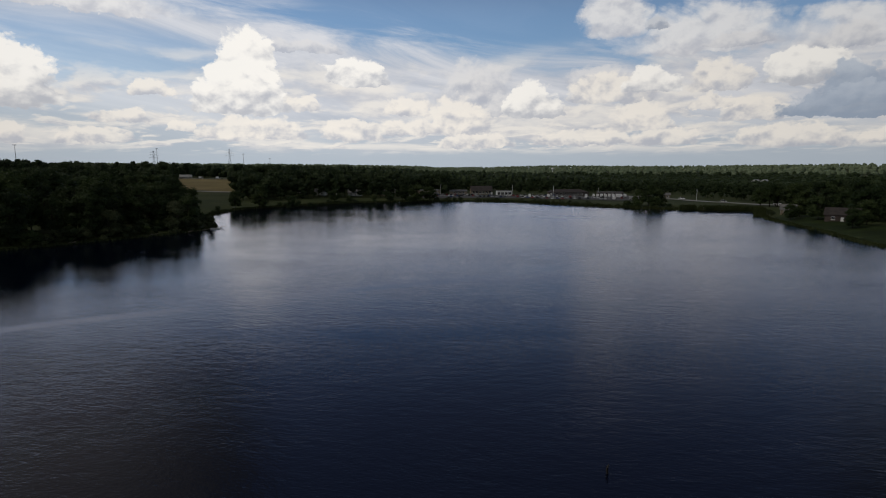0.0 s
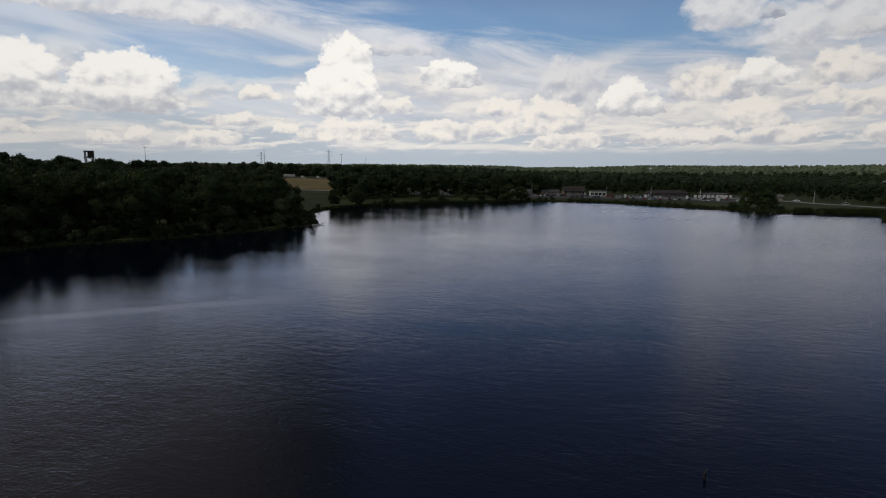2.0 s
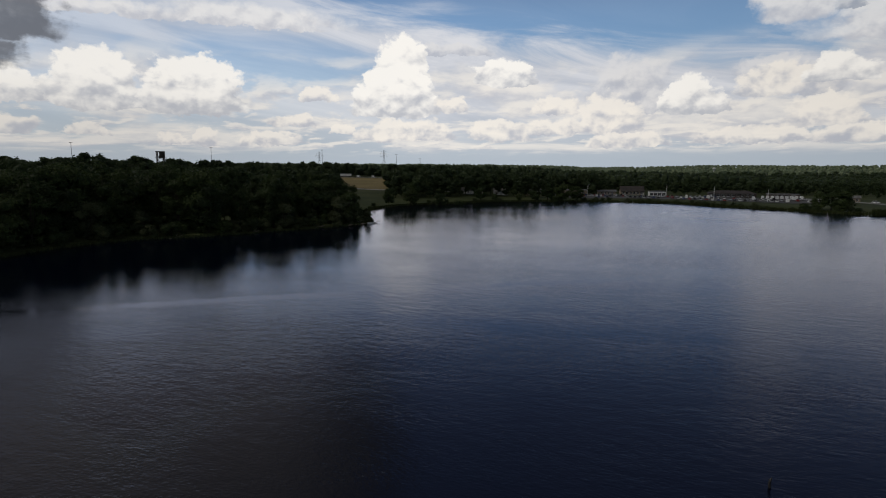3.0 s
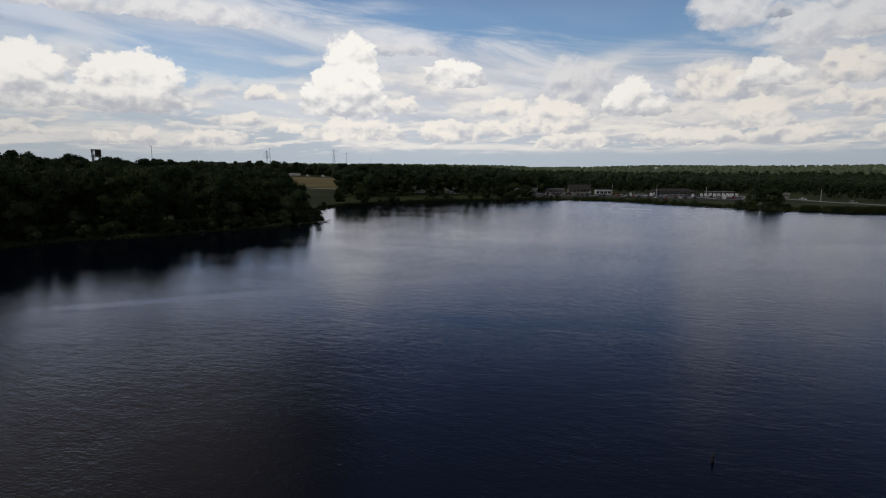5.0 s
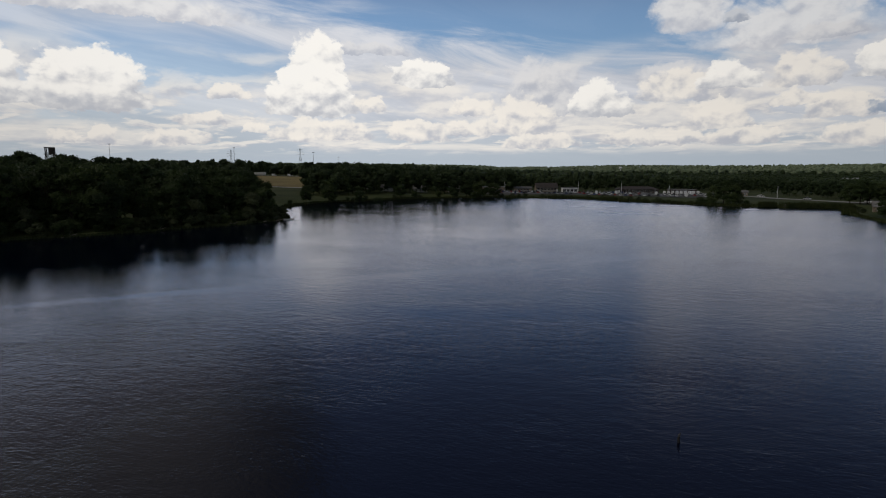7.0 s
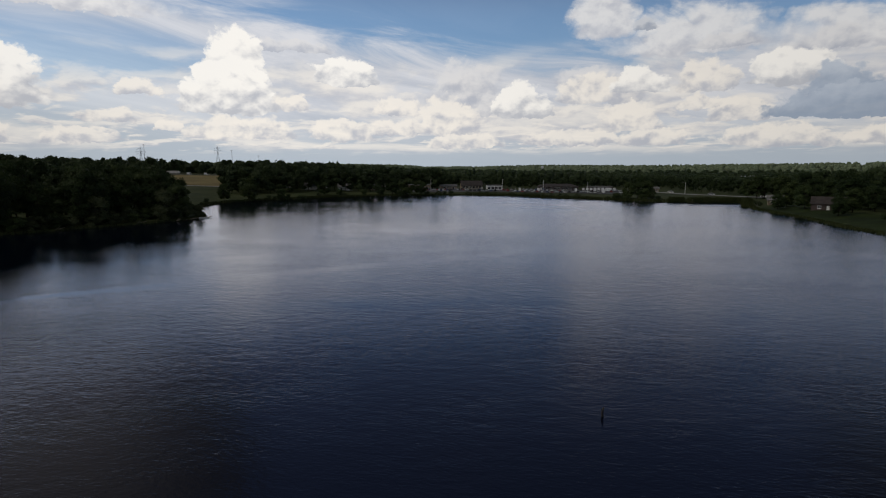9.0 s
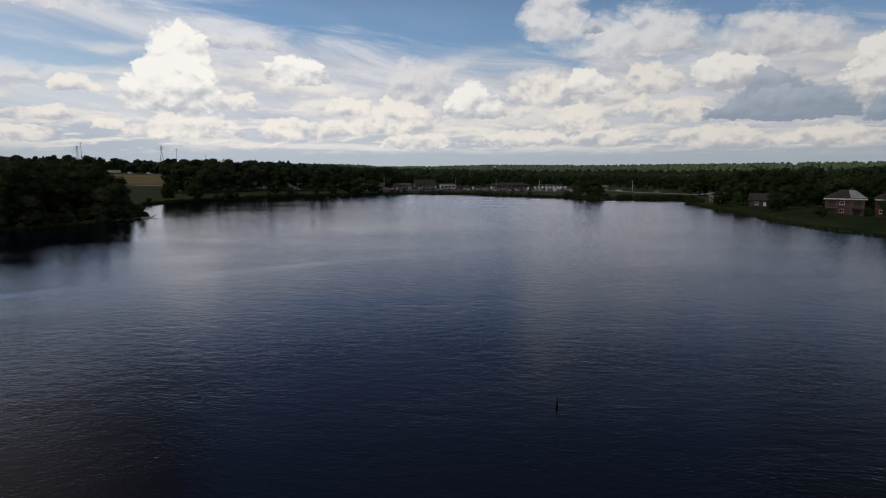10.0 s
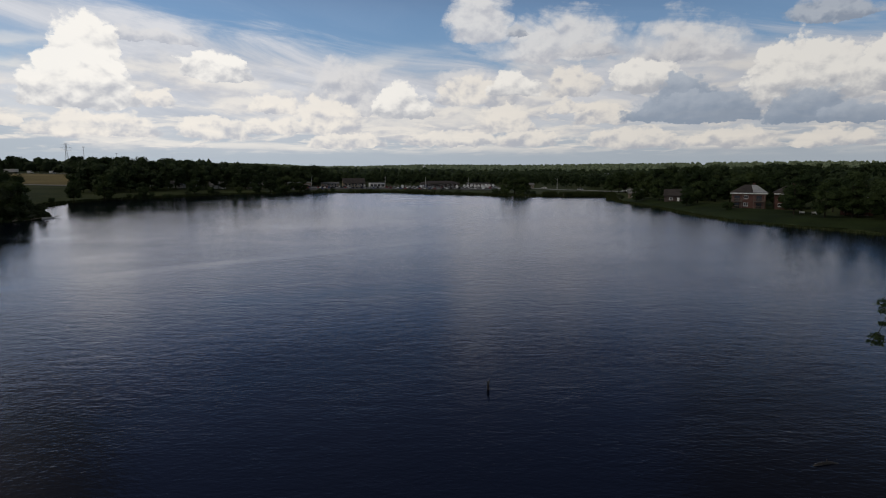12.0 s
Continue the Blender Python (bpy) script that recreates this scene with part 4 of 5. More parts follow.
def hip(s, x0, x1, y0, y1, z0, z1, over=0.6):
    ins = (y1 - y0) / 2 * 0.95
    xm0, xm1, ym = x0 + ins, x1 - ins, (y0 + y1) / 2
    x0, x1, y0, y1 = x0 - over, x1 + over, y0 - over, y1 + over
    if xm1 < xm0:
        xm0 = xm1 = (x0 + x1) / 2
    s.add([(x0, y0, z0), (x1, y0, z0), (x1, y1, z0), (x0, y1, z0), (x0, y0, z0 + .25), (x1, y0, z0 + .25), (x1, y1, z0 + .25), (x0, y1, z0 + .25),
           (xm0, ym, z1), (xm1, ym, z1)],
          [(3, 2, 1, 0), (0, 1, 5, 4), (1, 2, 6, 5), (2, 3, 7, 6), (3, 0, 4, 7), (4, 5, 9, 8), (6, 7, 8, 9), (5, 6, 9), (7, 4, 8)])
    return s


def add_window(parent, x, z, w, h, y, face=-1, trim=M_WHITE):
    """A window on the wall at y: frame, pane and sill."""
    f = Shape()
    t = 0.10
    for a, b, c, d in ((x - w / 2, x + w / 2, z, z + t), (x - w / 2, x + w / 2, z + h - t, z + h), (x - w / 2, x - w / 2 + t, z + t, z + h - t),
                       (x + w / 2 - t, x + w / 2, z + t, z + h - t), (x - 0.04, x + 0.04, z + t, z + h - t)):
        f.box(a, b, min(y + face * 0.08, y - face * 0.05), max(y + face * 0.08, y - face * 0.05), c, d)
    win = part("window", f, trim, parent, "white window frame")
    p = Shape().box(x - w / 2 + t, x + w / 2 - t, min(y + face * 0.03, y - face * 0.04), max(y + face * 0.03, y - face * 0.04), z + t, z + h - t)
    part("pane", p, M_GLASS, win, "dark glass pane")
    part("sill", Shape().box(x - w / 2 - .1, x + w / 2 + .1, min(y, y + face * 0.16), max(y, y + face * 0.16), z - .12, z), trim, win)


def house(name, label, x, y, turn, w, d, h, top, walls, roof, windows=(), roof_kind="gable", door=None, group="", z=None, category="house"):
    z = (min(land_at(x + a, y + b) for a in (-w / 2, w / 2) for b in (-d / 2, d / 2)) if z is None else z)
    ob = thing(name, label, category, pose(x, y, z, 0, 0, turn), group)
    s = Shape().box(-w / 2, w / 2, -d / 2, d / 2, -1.0, h)
    if roof_kind == "gable":
        for sx in (-w / 2, w / 2 - 0.25):
            s.add([(sx, -d / 2, h), (sx, d / 2, h), (sx, 0, h + top - .05), (sx + .25, -d / 2, h), (sx + .25, d / 2, h), (sx + .25, 0, h + top - .05)],
                  [(0, 2, 1), (3, 4, 5), (0, 3, 5, 2), (1, 2, 5, 4)])
    part("wall", s, walls, ob)
    r = Shape()
    if roof_kind == "gable":
        gable(r, -w / 2, w / 2, -d / 2, d / 2, h, h + top)
    elif roof_kind == "hip":
        hip(r, -w / 2, w / 2, -d / 2, d / 2, h, h + top)
    else:
        r.box(-w / 2 - .2, w / 2 + .2, -d / 2 - .2, d / 2 + .2, h, h + top, 0.1)
    part("roof", r, roof, ob)
    for wx, wz, ww, wh in windows:
        add_window(ob, wx, wz, ww, wh, -d / 2)
    if door is not None:
        dr = part("door", Shape().box(door - .55, door + .55, -d / 2 - .07, -d / 2 + .02, 0.05, 2.15, 0.02), M_WHITE, ob, "pale front door")
        part("handle", Shape().box(door + .36, door + .42, -d / 2 - .13, -d / 2 - .07, 1.0, 1.12), M_STEEL, dr)
    return ob


def apartments(x, y, turn, w, d, storeys, roof, label, bays, balconies, grey_end=False):
    """A brick apartment house with white-trimmed windows and stacked balconies."""
    h = storeys * 2.8 + 0.5
    wins = [(b, i * 2.8 + 1.1, 1.5, 1.3) for b in bays for i in range(storeys)]
    ob = house("apartment_house", label, x, y, turn, w, d, h, 3.2, M_BRICK, roof, wins, "hip", group="brick apartments on the lawn")
    part("fascia", Shape().box(-w / 2 - .62, w / 2 + .62, -d / 2 - .66, -d / 2 - .58, h - .28, h + .12), M_WHITE, ob, "white painted eaves board")
    for bx in balconies:
        for i in range(storeys):
            zb = 0.2 + i * 2.8
            deck = part("balcony", Shape().box(bx - 1.9, bx + 1.9, -d / 2 - 1.7, -d / 2 - .01, zb - .18, zb), M_WOOD, ob, "timber balcony deck")
            rail = Shape().box(bx - 1.9, bx + 1.9, -d / 2 - 1.7, -d / 2 - 1.62, zb + .95, zb + 1.05)
            for j in range(13):
                px = bx - 1.85 + j * 0.308
                rail.box(px - .025, px + .025, -d / 2 - 1.68, -d / 2 - 1.63, zb, zb + .95)
            part("railing", rail, M_WOOD, deck, "weathered timber balcony railing")
            part("patio_door", Shape().box(bx - .95, bx + .95, -d / 2 - .04, -d / 2 + .03, zb + .02, zb + 2.1), M_GLASS, ob, "dark sliding glass door")
        for px in (bx - 1.8, bx + 1.8):
            part("post", Shape().box(px - .08, px + .08, -d / 2 - 1.69, -d / 2 - 1.55, -0.6, h), M_WOOD, ob, "weathered timber balcony post")
    if grey_end:
        # one end of the front slope is re-roofed in pale metal
        run, y0, z0 = d / 2 + .6, -d / 2 - .6, h + .25
        at = lambda f: (y0 + run * f, z0 + 2.95 * f + .06)
        (ya, za), (yb, zb) = at(0.0), at(0.93)
        x0, x1, xt = w / 2 - 4.4, w / 2 + .55, w / 2 - 4.6
        part("metal_roof_slope", Shape().add([(x0, ya, za), (x1, ya, za), (xt + 1.3, yb, zb), (xt - .6, yb, zb), (x0, ya, za + .07), (x1, ya, za + .07), (xt + 1.3, yb, zb + .07), (xt - .6, yb, zb + .07)],
             [(3, 2, 1, 0), (4, 5, 6, 7), (0, 1, 5, 4), (1, 2, 6, 5), (2, 3, 7, 6), (3, 0, 4, 7)]), M_METALROOF, ob, "pale grey metal roof slope")
    part("chimney", Shape().box(1.2, 2.0, 0.4, 1.2, h + 1.5, h + 3.9, 0.05), M_BRICK, ob)
    return ob


apartments(169.5, 191.5, -42, 11.8, 9, 2, M_DARKROOF, "two-storey red brick apartment house with white eaves", (-0.9,), (-4.0, 3.6), True)
apartments(180, 183, -40, 9, 8, 2, M_DARKROOF, "brick apartment house half hidden by trees", (-2.8,), (1.6,))
apartments(181, 155, -52, 9, 8, 2, M_DARKROOF, "brick apartment house under dark trees near the lawn", (-2.6,), (1.4,))
house("house", "brown house with a low gable roof among trees", 171, 238, -38, 12, 8, 3.2, 2.6, M_BROWN, M_DARKROOF, ((-3, 1, 1.4, 1.3), (2.5, 1, 1.8, 1.3)), door=0.2)
house("house", "pale bungalow behind bushes near the point", 178, 284, -30, 10, 7, 2.9, 2.2, M_TAN, M_SHINGLE, ((-3, 1, 1.4, 1.2), (2.6, 1, 1.4, 1.2)), door=0.0)
house("shed", "small grey-roofed boathouse among the shore trees", -165, 203, 40, 6, 5, 2.6, 1.6, M_WHITE, M_METALROOF, ((-1.2, 1, 1.0, 1.0),), door=1.2, category="shed")
# shops behind the far shore
SHOPS = "shops behind the far shore"
house("restaurant", "tan restaurant with a wide brown gable roof", 33, 487, 4, 18, 13, 3.2, 3.9, M_TAN, M_DARKROOF,
      [(-7 + i * 2.8, 1.0, 1.9, 2.0) for i in range(6)], door=8.6, group=SHOPS, category="restaurant")
house("restaurant_wing", "low tan wing beside the restaurant", 13, 483, 4, 14, 10, 2.7, 1.2, M_TAN, M_SHINGLE, [(-4 + i * 2.7, 1.0, 1.6, 1.5) for i in range(4)],
      group=SHOPS, category="restaurant")
house("shop", "white-fronted shop with a flat roof", 51, 470, 2, 12, 9, 3.6, 0.5, M_WHITE, M_SHINGLE, [(-4.6 + i * 3.0, 0.6, 2.4, 2.2) for i in range(4)],
      "flat", group=SHOPS, category="shop")
house("shop", "long dark brown building with a shingled hip roof", 104, 466, -4, 32, 12, 2.8, 2.4, M_BROWN, M_DARKROOF,
      [(-13 + i * 3.3, 0.8, 2.0, 1.8) for i in range(9)], "hip", door=-14.5, group=SHOPS, category="shop")
house("shop", "low brown shop with a flat roof", 136, 456, -8, 20, 9, 3.0, 0.4, M_BROWN, M_SHINGLE, [(-7 + i * 3.2, 0.8, 2.2, 1.8) for i in range(5)],
      "flat", group=SHOPS, category="shop")
house("shop", "low tan shop with a flat grey roof", -12, 478, 6, 18, 10, 3.8, 0.5, M_TAN, M_METALROOF, [(-6 + i * 3.0, 0.8, 2.0, 1.8) for i in range(5)],
      "flat", group=SHOPS, category="shop")
house("house", "white two-storey house deep in the hillside woods", -276, 330, 40, 8, 7, 5.6, 2.2, M_WHITE, M_METALROOF, ((-2, 3.6, 1.2, 1.3), (2, 3.6, 1.2, 1.3)), door=0.0)
house("kiosk", "small tan kiosk beside the road", 167, 420, -10, 6.2, 4.5, 2.8, 1.2, M_TAN, M_SHINGLE, ((-1.4, 0.9, 1.2, 1.1), (1.4, 0.9, 1.2, 1.1)), group=SHOPS, category="kiosk")
for i, (x, y, w) in enumerate(((-70, 446, 11), (-45, 458, 12), (-96, 436, 10))):
    house("house", "single-storey house among shade trees", x, y, 8 - i * 5, w, 8, 2.9, 2.2, (M_WHITE, M_TAN)[i % 2], M_SHINGLE,
          ((-3, 1, 1.4, 1.2), (2.4, 1, 1.4, 1.2)), door=0.0, group="houses among the trees")
for x, y in ((385, 690), (402, 700), (421, 705)):
    house("far_house", "pale house among woods on the hillside", x, y, 30, 8, 6, 6.5, 2.0, M_WHITE, M_METALROOF, ((-2, 4, 1.4, 1.4), (2, 4, 1.4, 1.4)), group="houses on the hills")


# ---- vehicles ----
def car(paint, word, m, tall=1.45, length=4.5, van=False):
    ob = thing("van" if van else "car", word + (" delivery van" if van else " passenger car") + " parked on the asphalt", "van" if van else "car", m, "parked vehicles")
    half, l = 0.88, length / 2
    prof = [(-l, .35), (-l, .80), (-l + .12, .92), (l - .95, .92), (l - .1, .74), (l, .6), (l, .35)]
    body = Shape()
    body.rings([[(px, side * half * k, pz) for px, pz in prof] for side, k in ((-1, .93), (-1, 1.0), (1, 1.0), (1, .93))])
    b = part("body", body, paint, ob)
    if van:
        cab = [(-l + .05, .9), (-l + .1, tall), (l - 1.6, tall), (l - 1.0, .9)]
    else:
        cab = [(-l + .35, .9), (-l + 1.0, tall), (l - 2.0, tall), (l - 1.1, .9)]
    part("cabin", Shape().rings([[(px, side * half * (.92 if pz < 1 else .74), pz) for px, pz in cab] for side in (-1, 1)]), M_GLASS, b, "dark car windows")
    t0, t1 = cab[1][0], cab[2][0]
    part("roof", Shape().box(t0 - .05, t1 + .05, -half * .76, half * .76, tall - .06, tall + .05, .04), paint, b)
    if van:
        part("cargo_side", Shape().box(-l + .02, l - 2.2, -half * .97, half * .97, .88, tall, .05), paint, b)
    for sx in (-l + .85, l - .85):
        for sy in (-1, 1):
            ring = [[(sx + math.cos(a) * .33, sy * (half - q), .33 + math.sin(a) * .33) for a in (i * math.pi / 6 for i in range(12))] for q in (.2, -.02)]
            wh = part("wheel", Shape().rings(ring), M_TYRE, ob)
            hub = [[(sx + math.cos(a) * .19, sy * (half + q), .33 + math.sin(a) * .19) for a in (i * math.pi / 4 for i in range(8))] for q in (-.01, .035)]
            part("rim", Shape().rings(hub), M_STEEL, wh)
    for sy in (-.62, .62):
        part("headlight", Shape().box(l - .06, l + .03, sy - .16, sy + .16, .58, .70), M_WHITE, b)
    return ob


FIRST_CAR = {}


def park(key, x, y, turn, lift=0.2):
    m = pose(x, y, land_at(x, y) + lift, 0, 0, turn)
    if key in FIRST_CAR:
        return copy_thing(FIRST_CAR[key], m)
    if key == 9:
        FIRST_CAR[key] = car(PAINTS[0][1], "white", m, 2.4, 5.6, True)
    else:
        FIRST_CAR[key] = car(PAINTS[key][1], PAINTS[key][0], m, 1.45 + 0.12 * (key % 2))
    return FIRST_CAR[key]


crng = np.random.default_rng(9)
for x0, x1, y0, slope, gap, turn in ((-26, 58, 430, 0.0, 3.2, 90), (-24, 58, 446, 0.0, 3.2, 90), (-24, 28, 460, 0.0, 3.4, 90), (60, 84, 420, -0.6, 3.3, 80), (86, 144, 403, -0.12, 3.0, 80),
                                     (86, 144, 415, -0.12, 3.0, 80), (88, 144, 428, -0.12, 3.0, 80), (60, 90, 452, -0.1, 3.2, 85)):
    x = x0
    while x < x1:
        if crng.random() < 0.72:
            key = int(crng.choice([0, 0, 1, 1, 2, 2, 3, 4] if x0 < 80 else [0, 0, 0, 9, 1, 1, 2, 3]))
            park(key, float(x), float(y0 + slope * (x - x0)), float(turn + crng.normal(0, 2)), 0.22)
        x += gap
for i in range(9):
    park(9, 117 + i * 2.9, 434 - i * 0.35, 80 + (i * 37) % 7 - 3, 0.22)
for i in range(6):
    park((0, 9, 0, 1, 0, 9)[i], 64 + i * 3.4, 436 - i * 1.2, 84 + (i * 29) % 7 - 3, 0.22)
for x, y, turn in ((172, 402, -70), (184, 366, -65), (204, 340, -40), (232, 325, -25)):
    park(int(crng.choice([0, 1, 2])), x, y, turn, 0.2)


def trailer(m):
    ob = thing("truck_trailer", "white box semi trailer parked along the highway", "trailer", m, "trailers along the highway")
    b = part("box", Shape().box(-7, 7, -1.3, 1.3, 1.1, 4.1, .06), M_WHITE, ob)
    part("chassis", Shape().box(-6.8, 6.8, -.6, .6, .85, 1.1), M_DARKSTEEL, b)
    for sx in (-5.9, -4.7, 5.0):
        for sy in (-1, 1):
            ring = [[(sx + math.cos(a) * .5, sy * q, .5 + math.sin(a) * .5) for a in (i * math.pi / 6 for i in range(12))] for q in (.85, 1.25)]
            part("wheel", Shape().rings(ring), M_TYRE, ob)
    return ob


trailer(pose(-300, 655, land_at(-300, 655) + 0.5, 0, 0, 2))
for x in (-282, -262):
    park(9 if x % 20 else 0, x, 655, 0, 0.55)


# ---- masts, pylons, tower ----
def pylon(x, y, top, label):
    z = land_at(x, y)
    h = top - z
    ob = thing("power_pylon", label, "pylon", pose(x, y, z, 0, 0, 25), "lattice pylons")
    legs, w0, w1 = Shape(), h * 0.11, h * 0.02
    levels = [0, .22, .40, .55, .67, .77, .86, .94, 1.0]
    wid = [w0 + (w1 - w0) * min(1, l / 0.72) for l in levels]
    corner = lambda i, c: (c[0] * wid[i], c[1] * wid[i], levels[i] * h)
    cs = [(1, 1), (-1, 1), (-1, -1), (1, -1)]
    for c in cs:
        one = Shape()
        for i in range(len(levels) - 1):
            one.bar(corner(i, c), corner(i + 1, c), 0.17)
        part("leg", one, M_STEEL, ob)
    for j in range(4):
        lace = Shape()
        a, b = cs[j], cs[(j + 1) % 4]
        for i in range(len(levels) - 1):
            lace.bar(corner(i, a), corner(i + 1, b), 0.09)
            lace.bar(corner(i, b), corner(i + 1, a), 0.09)
            lace.bar(corner(i + 1, a), corner(i + 1, b), 0.09)
        part("bracing", lace, M_STEEL, ob)
    for l, span in ((.74, .15), (.84, .17), (.94, .12)):
        arm = Shape()
        for sx in (-1, 1):
            e = (sx * span * h, 0, l * h)
            for c in ((w1, w1), (w1, -w1)):
                arm.bar((sx * c[0], c[1], l * h), e, 0.11)
            arm.bar((0, 0, l * h + h * .035), e, 0.09)
            arm.bar(e, (e[0], 0, l * h - 1.8), 0.10)
        part("cross_arm", arm, M_STEEL, ob)


pylon(-410, 800, 48.5, "tall grey lattice power pylon above the trees")
pylon(-416, 1100, 60.5, "distant grey lattice power pylon behind the field")


def mast(x, y, top, label="tall steel mast with a ring of floodlights"):
    z = land_at(x, y)
    h = top - z
    ob = thing("light_mast", label, "light mast", pose(x, y, z), "highway light masts")
    part("pole", Shape().tube([(0, 0, -1), (0, 0, h * .5), (0, 0, h)], [.38, .30, .17], 8), M_STEEL, ob, "", True)
    ring = part("ring", Shape().rings([[(math.cos(a) * q, math.sin(a) * q, h + dz) for a in (i * math.pi / 4 for i in range(8))] for q, dz in ((.9, -.1), (1.1, 0), (.9, .25))]), M_STEEL, ob)
    for i in range(6):
        a = i * math.pi / 3
        c = (math.cos(a) * 1.35, math.sin(a) * 1.35)
        part("floodlight", Shape().box(c[0] - .28, c[0] + .28, c[1] - .28, c[1] + .28, h - .3, h + .12, .06), M_DARKSTEEL, ring)


for x, y, top in ((-424, 560, 47), (-536, 480, 50.5), (-354.6, 700, 48), (-283, 800, 44), (-307, 1000, 41)):
    mast(x, y, top)


def street_lamp(x, y, tall, turn):
    ob = thing("street_lamp", "slim pale street lamp in the parking lot", "street lamp", pose(x, y, land_at(x, y), 0, 0, turn), "parking lot lamps")
    part("pole", Shape().tube([(0, 0, -.5), (0, 0, tall)], [.15, .10], 6), M_WHITE, ob)
    part("arm", Shape().bar((0, 0, tall - .1), (1.6, 0, tall + .15), .05), M_STEEL, ob)
    part("lamp_head", Shape().box(1.2, 2.0, -.16, .16, tall + .06, tall + .24, .05), M_STEEL, ob)


for x, y, h, t in ((56, 452, 9, 90), (-2, 452, 9, 60), (86, 436, 8.5, 90), (112, 404, 8, 70), (178, 392, 8, 180), (-77, 404, 7, 45)):
    street_lamp(x, y, h, t)


def hoist_tower(x, y, top):
    z = land_at(x, y)
    h = top - z
    ob = thing("hoist_tower", "dark steel tower with a boxy housing on the hilltop", "tower", pose(x, y, z, 0, 0, 30))
    for sx in (-3, 3):
        for sy in (-2.5, 2.5):
            part("leg", Shape().box(sx - .35, sx + .35, sy - .35, sy + .35, -1, h - 1.2), M_DARKSTEEL, ob)
    for sy in (-2.5, 2.5):
        b = Shape()
        for i in range(5):
            z0, z1 = h * i / 6, h * (i + 1) / 6
            b.bar((-3, sy, z0), (3, sy, z1), .2).bar((3, sy, z0), (-3, sy, z1), .2)
        part("bracing", b, M_DARKSTEEL, ob)
    part("housing", Shape().box(-0.6, 3.9, -2.4, 2.4, h - 6.2, h - .2, .15), M_DARKSTEEL, ob)
    part("platform", Shape().box(-4.2, 4.4, -3.3, 3.3, h - 6.8, h - 6.3), M_DARKSTEEL, ob)
    part("beam", Shape().box(-4.2, 1.0, -.6, .6, h - 1.2, h - .1), M_DARKSTEEL, ob)


hoist_tower(-415, 470, 40.5)


def water_tower(x, y, top):
    z = land_at(x, y)
    h = top - z
    ob = thing("water_tower", "small white water tower over distant woods", "water tower", pose(x, y, z))
    part("stem", Shape().tube([(0, 0, 0), (0, 0, h - 6)], [1.6, 1.2], 8), M_WHITE, ob)
    ring = lambda r, zz: [(math.cos(i * math.pi / 6) * r, math.sin(i * math.pi / 6) * r, zz) for i in range(12)]
    part("tank", Shape().rings([ring(1.5, h - 7.5), ring(4.2, h - 5), ring(4.8, h - 3), ring(4, h - 1), ring(1, h)]), M_WHITE, ob)


water_tower(322, 1650, 25.5)

# ---- in and beside the water ----
def snag():
    ob = thing("dead_tree_stub", "black dead tree stub standing in the water", "stump", pose(13.15, 41.55, 0))
    part("stub", Shape().tube([(0, 0, -2.6), (0, 0, 0), (-.03, .02, .35), (.02, 0, .6), (.10, .03, .82)], [.13, .11, .10, .075, .025], 8), M_WETWOOD, ob, "", True)
    part("broken_branch", Shape().tube([(0, 0, .5), (-.12, .05, .66)], [.05, .02], 5), M_WETWOOD, ob)


snag()


def rowboat(x, y, turn):
    ob = thing("rowing_boat", "small white rowing boat moored under branches", "boat", pose(x, y, 0, 0, 0, turn))
    rings = []
    for t in (-1.0, -.75, -.3, .2, .65, 1.0):
        w = .72 * (1 - max(0, t) ** 2.2 * .93) * (1 if t > -.9 else .85)
        keel, rim = -.12 + .25 * max(0, t) ** 3, .42 + .16 * max(0, t) ** 2
        px = t * 1.9
        rings.append([(px, -w, rim), (px, -w * .8, keel + .1), (px, 0, keel), (px, w * .8, keel + .1), (px, w, rim),
                      (px, w * .88, rim), (px, w * .68, keel + .18), (px, 0, keel + .08), (px, -w * .68, keel + .18), (px, -w * .88, rim)])
    hull = part("hull", Shape().rings(rings), M_WHITE, ob, "white painted hull")
    for t in (-.55, .15):
        part("thwart", Shape().box(t * 1.9 - .14, t * 1.9 + .14, -.6, .6, .28, .33), M_WOOD, hull)
    for sy in (-.5, .5):
        part("oar", Shape().tube([(-1.1, sy, .46), (1.0, sy * .7, .5)], [.05, .025], 5), M_WOOD, ob)


rowboat(-91.5, 222.5, 25)
wood.place("willow", -94.2, 226.0, 5.5, 40, "willows on the shore", 0.2)


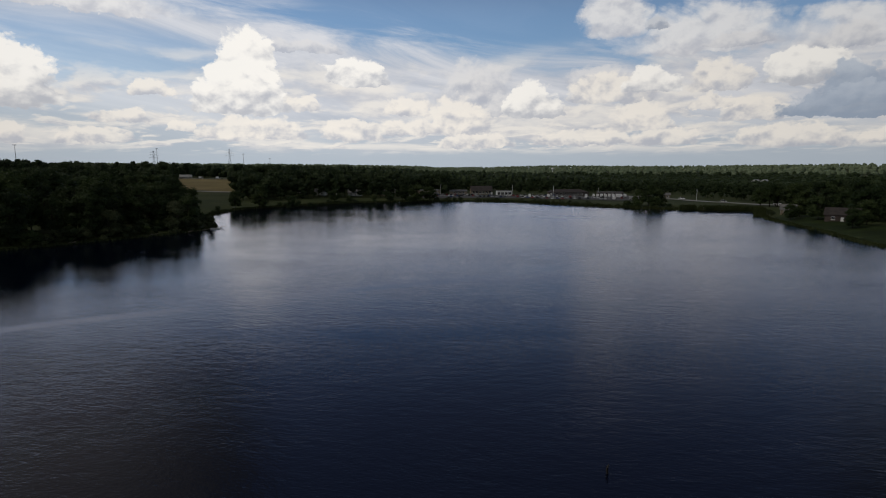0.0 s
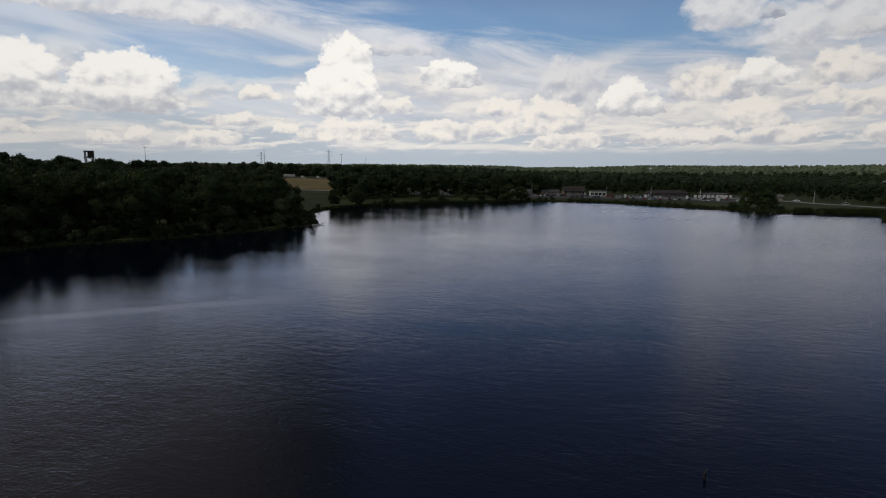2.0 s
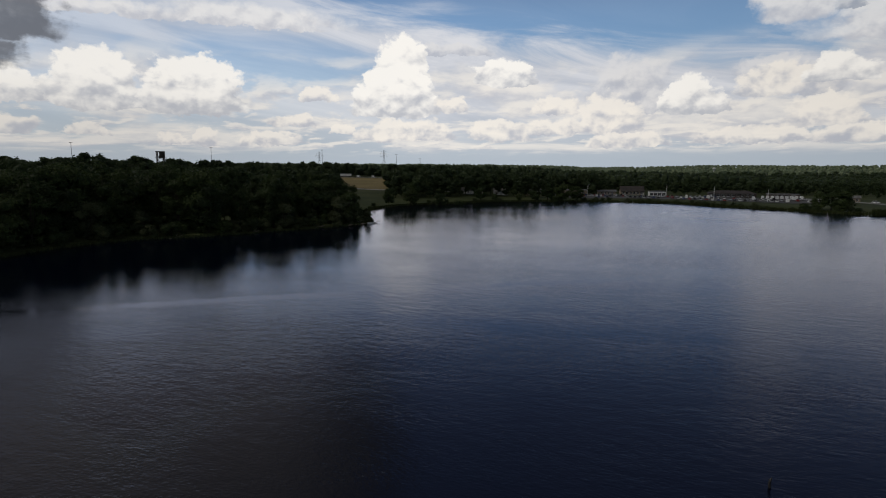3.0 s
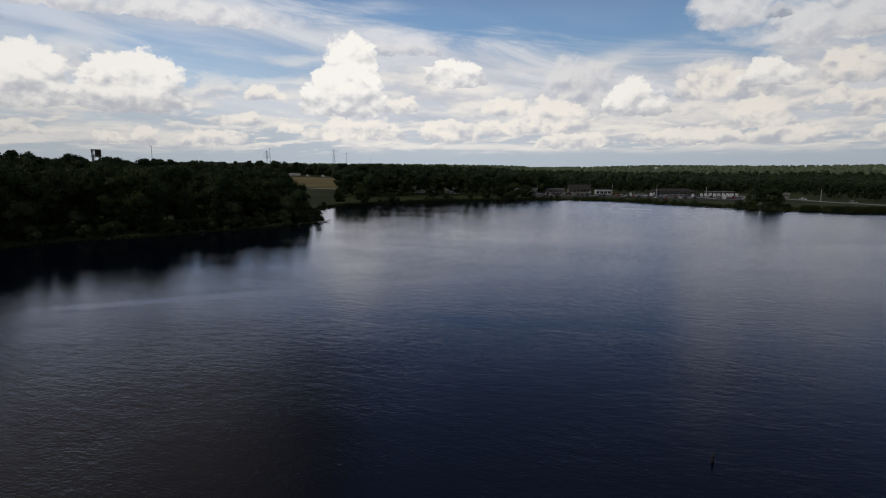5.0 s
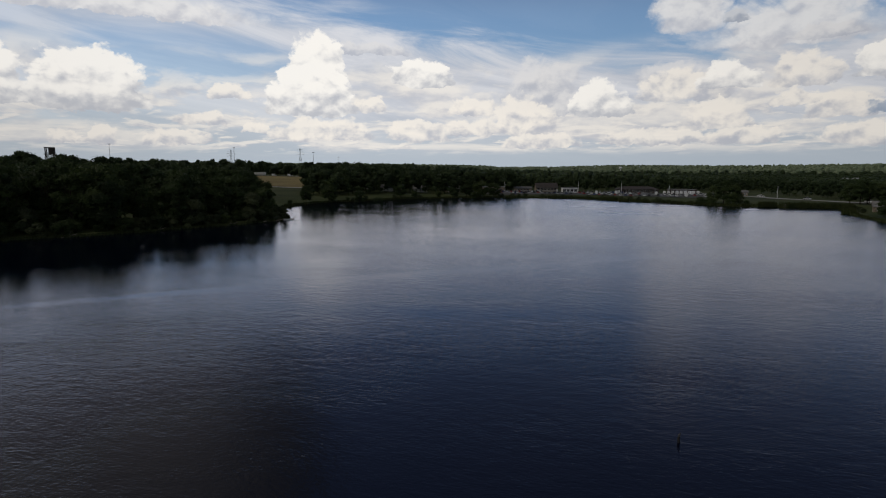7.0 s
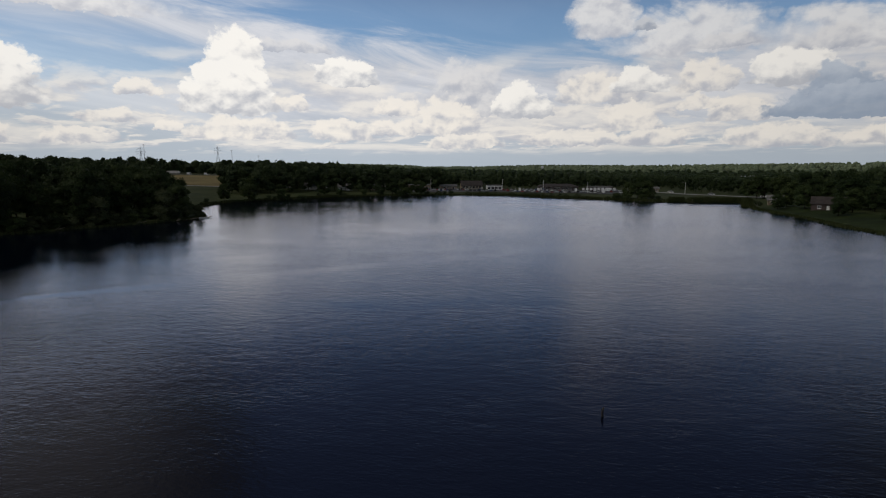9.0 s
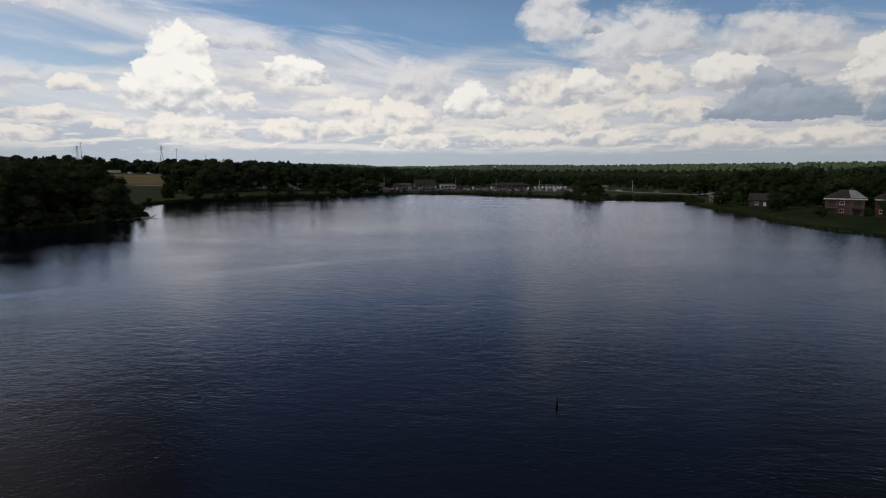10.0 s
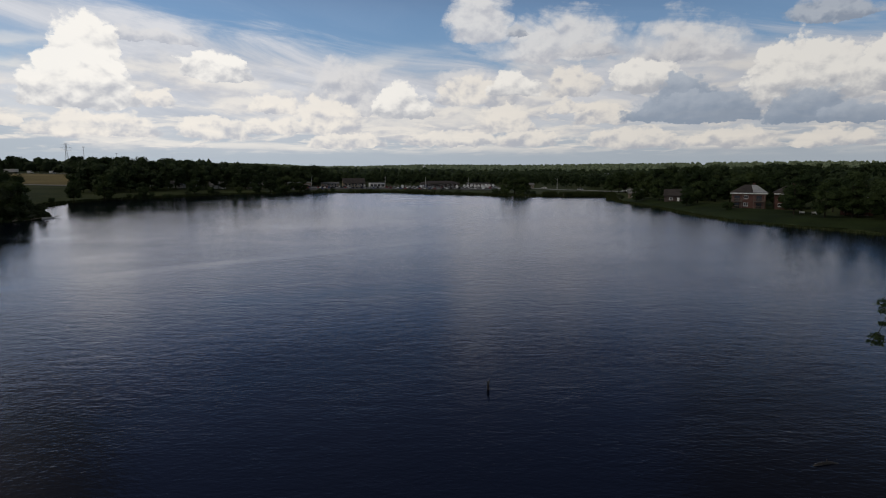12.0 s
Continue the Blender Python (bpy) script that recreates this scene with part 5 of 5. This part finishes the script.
def driftwood(x, y, turn, size):
    ob = thing("driftwood", "bleached fallen branch lying at the waterline", "driftwood", pose(x, y, 0.1, 0, 0, turn), "fallen branches")
    part("bole", Shape().tube([(-2.5 * size, 0, -.15), (0, .2, .12), (2.2 * size, -.1, .5), (3.4 * size, .3, .9)], [.16, .14, .09, .03], 6), M_WOOD, ob, "", True)
    part("branch", Shape().tube([(.4 * size, .1, .2), (1.2 * size, .9, .9), (1.7 * size, 1.3, 1.5)], [.07, .05, .02], 5), M_WOOD, ob)


for x, y, t, s in ((-94, 216, 20, 1.0), (-97, 209.5, -30, 1.1), (-106, 199, 40, 1.2), (-121, 178, 10, .9), (-137, 157.5, 70, .9), (-91, 226, 10, 0.8), (166, 284, 30, .8)):
    driftwood(x, y, t, s)


def sunken_log():
    ob = thing("sunken_log", "dark waterlogged trunk just breaking the surface", "log", pose(29.4, 26.1, 0, 0, 0, -4))
    part("bole", Shape().tube([(-1.1, 0, -.12), (-.6, .05, .0), (.3, .1, .03), (1.1, .02, -.1)], [.08, .12, .11, .05], 8), M_WETWOOD, ob, "", True)
    part("stub", Shape().tube([(.1, .08, .05), (.2, .3, .2)], [.04, .015], 5), M_WETWOOD, ob)


sunken_log()


def pole_in_water(x, y, tall):
    ob = thing("mooring_post", "thin grey post standing in the shallow bay", "post", pose(x, y, 0))
    part("shaft", Shape().tube([(0, 0, -1.5), (.05, 0, tall)], [.13, .10], 6), M_WOOD, ob)


pole_in_water(146, 312, 2.6)


def bench(x, y, turn):
    ob = thing("park_bench", "white park bench on the lawn", "bench", pose(x, y, land_at(x, y) + .1, 0, 0, turn), "benches on the lawn")
    part("seat", Shape().box(-.8, .8, -.22, .22, .42, .48), M_WHITE, ob)
    part("backrest", Shape().box(-.8, .8, .2, .26, .55, .95), M_WHITE, ob)
    for sx in (-.65, .65):
        part("leg", Shape().box(sx - .04, sx + .04, -.2, .24, -.15, .44), M_STEEL, ob)


for x, y, t in ((163.5, 160, -40), (166, 157.5, -40)):
    bench(x, y, t)
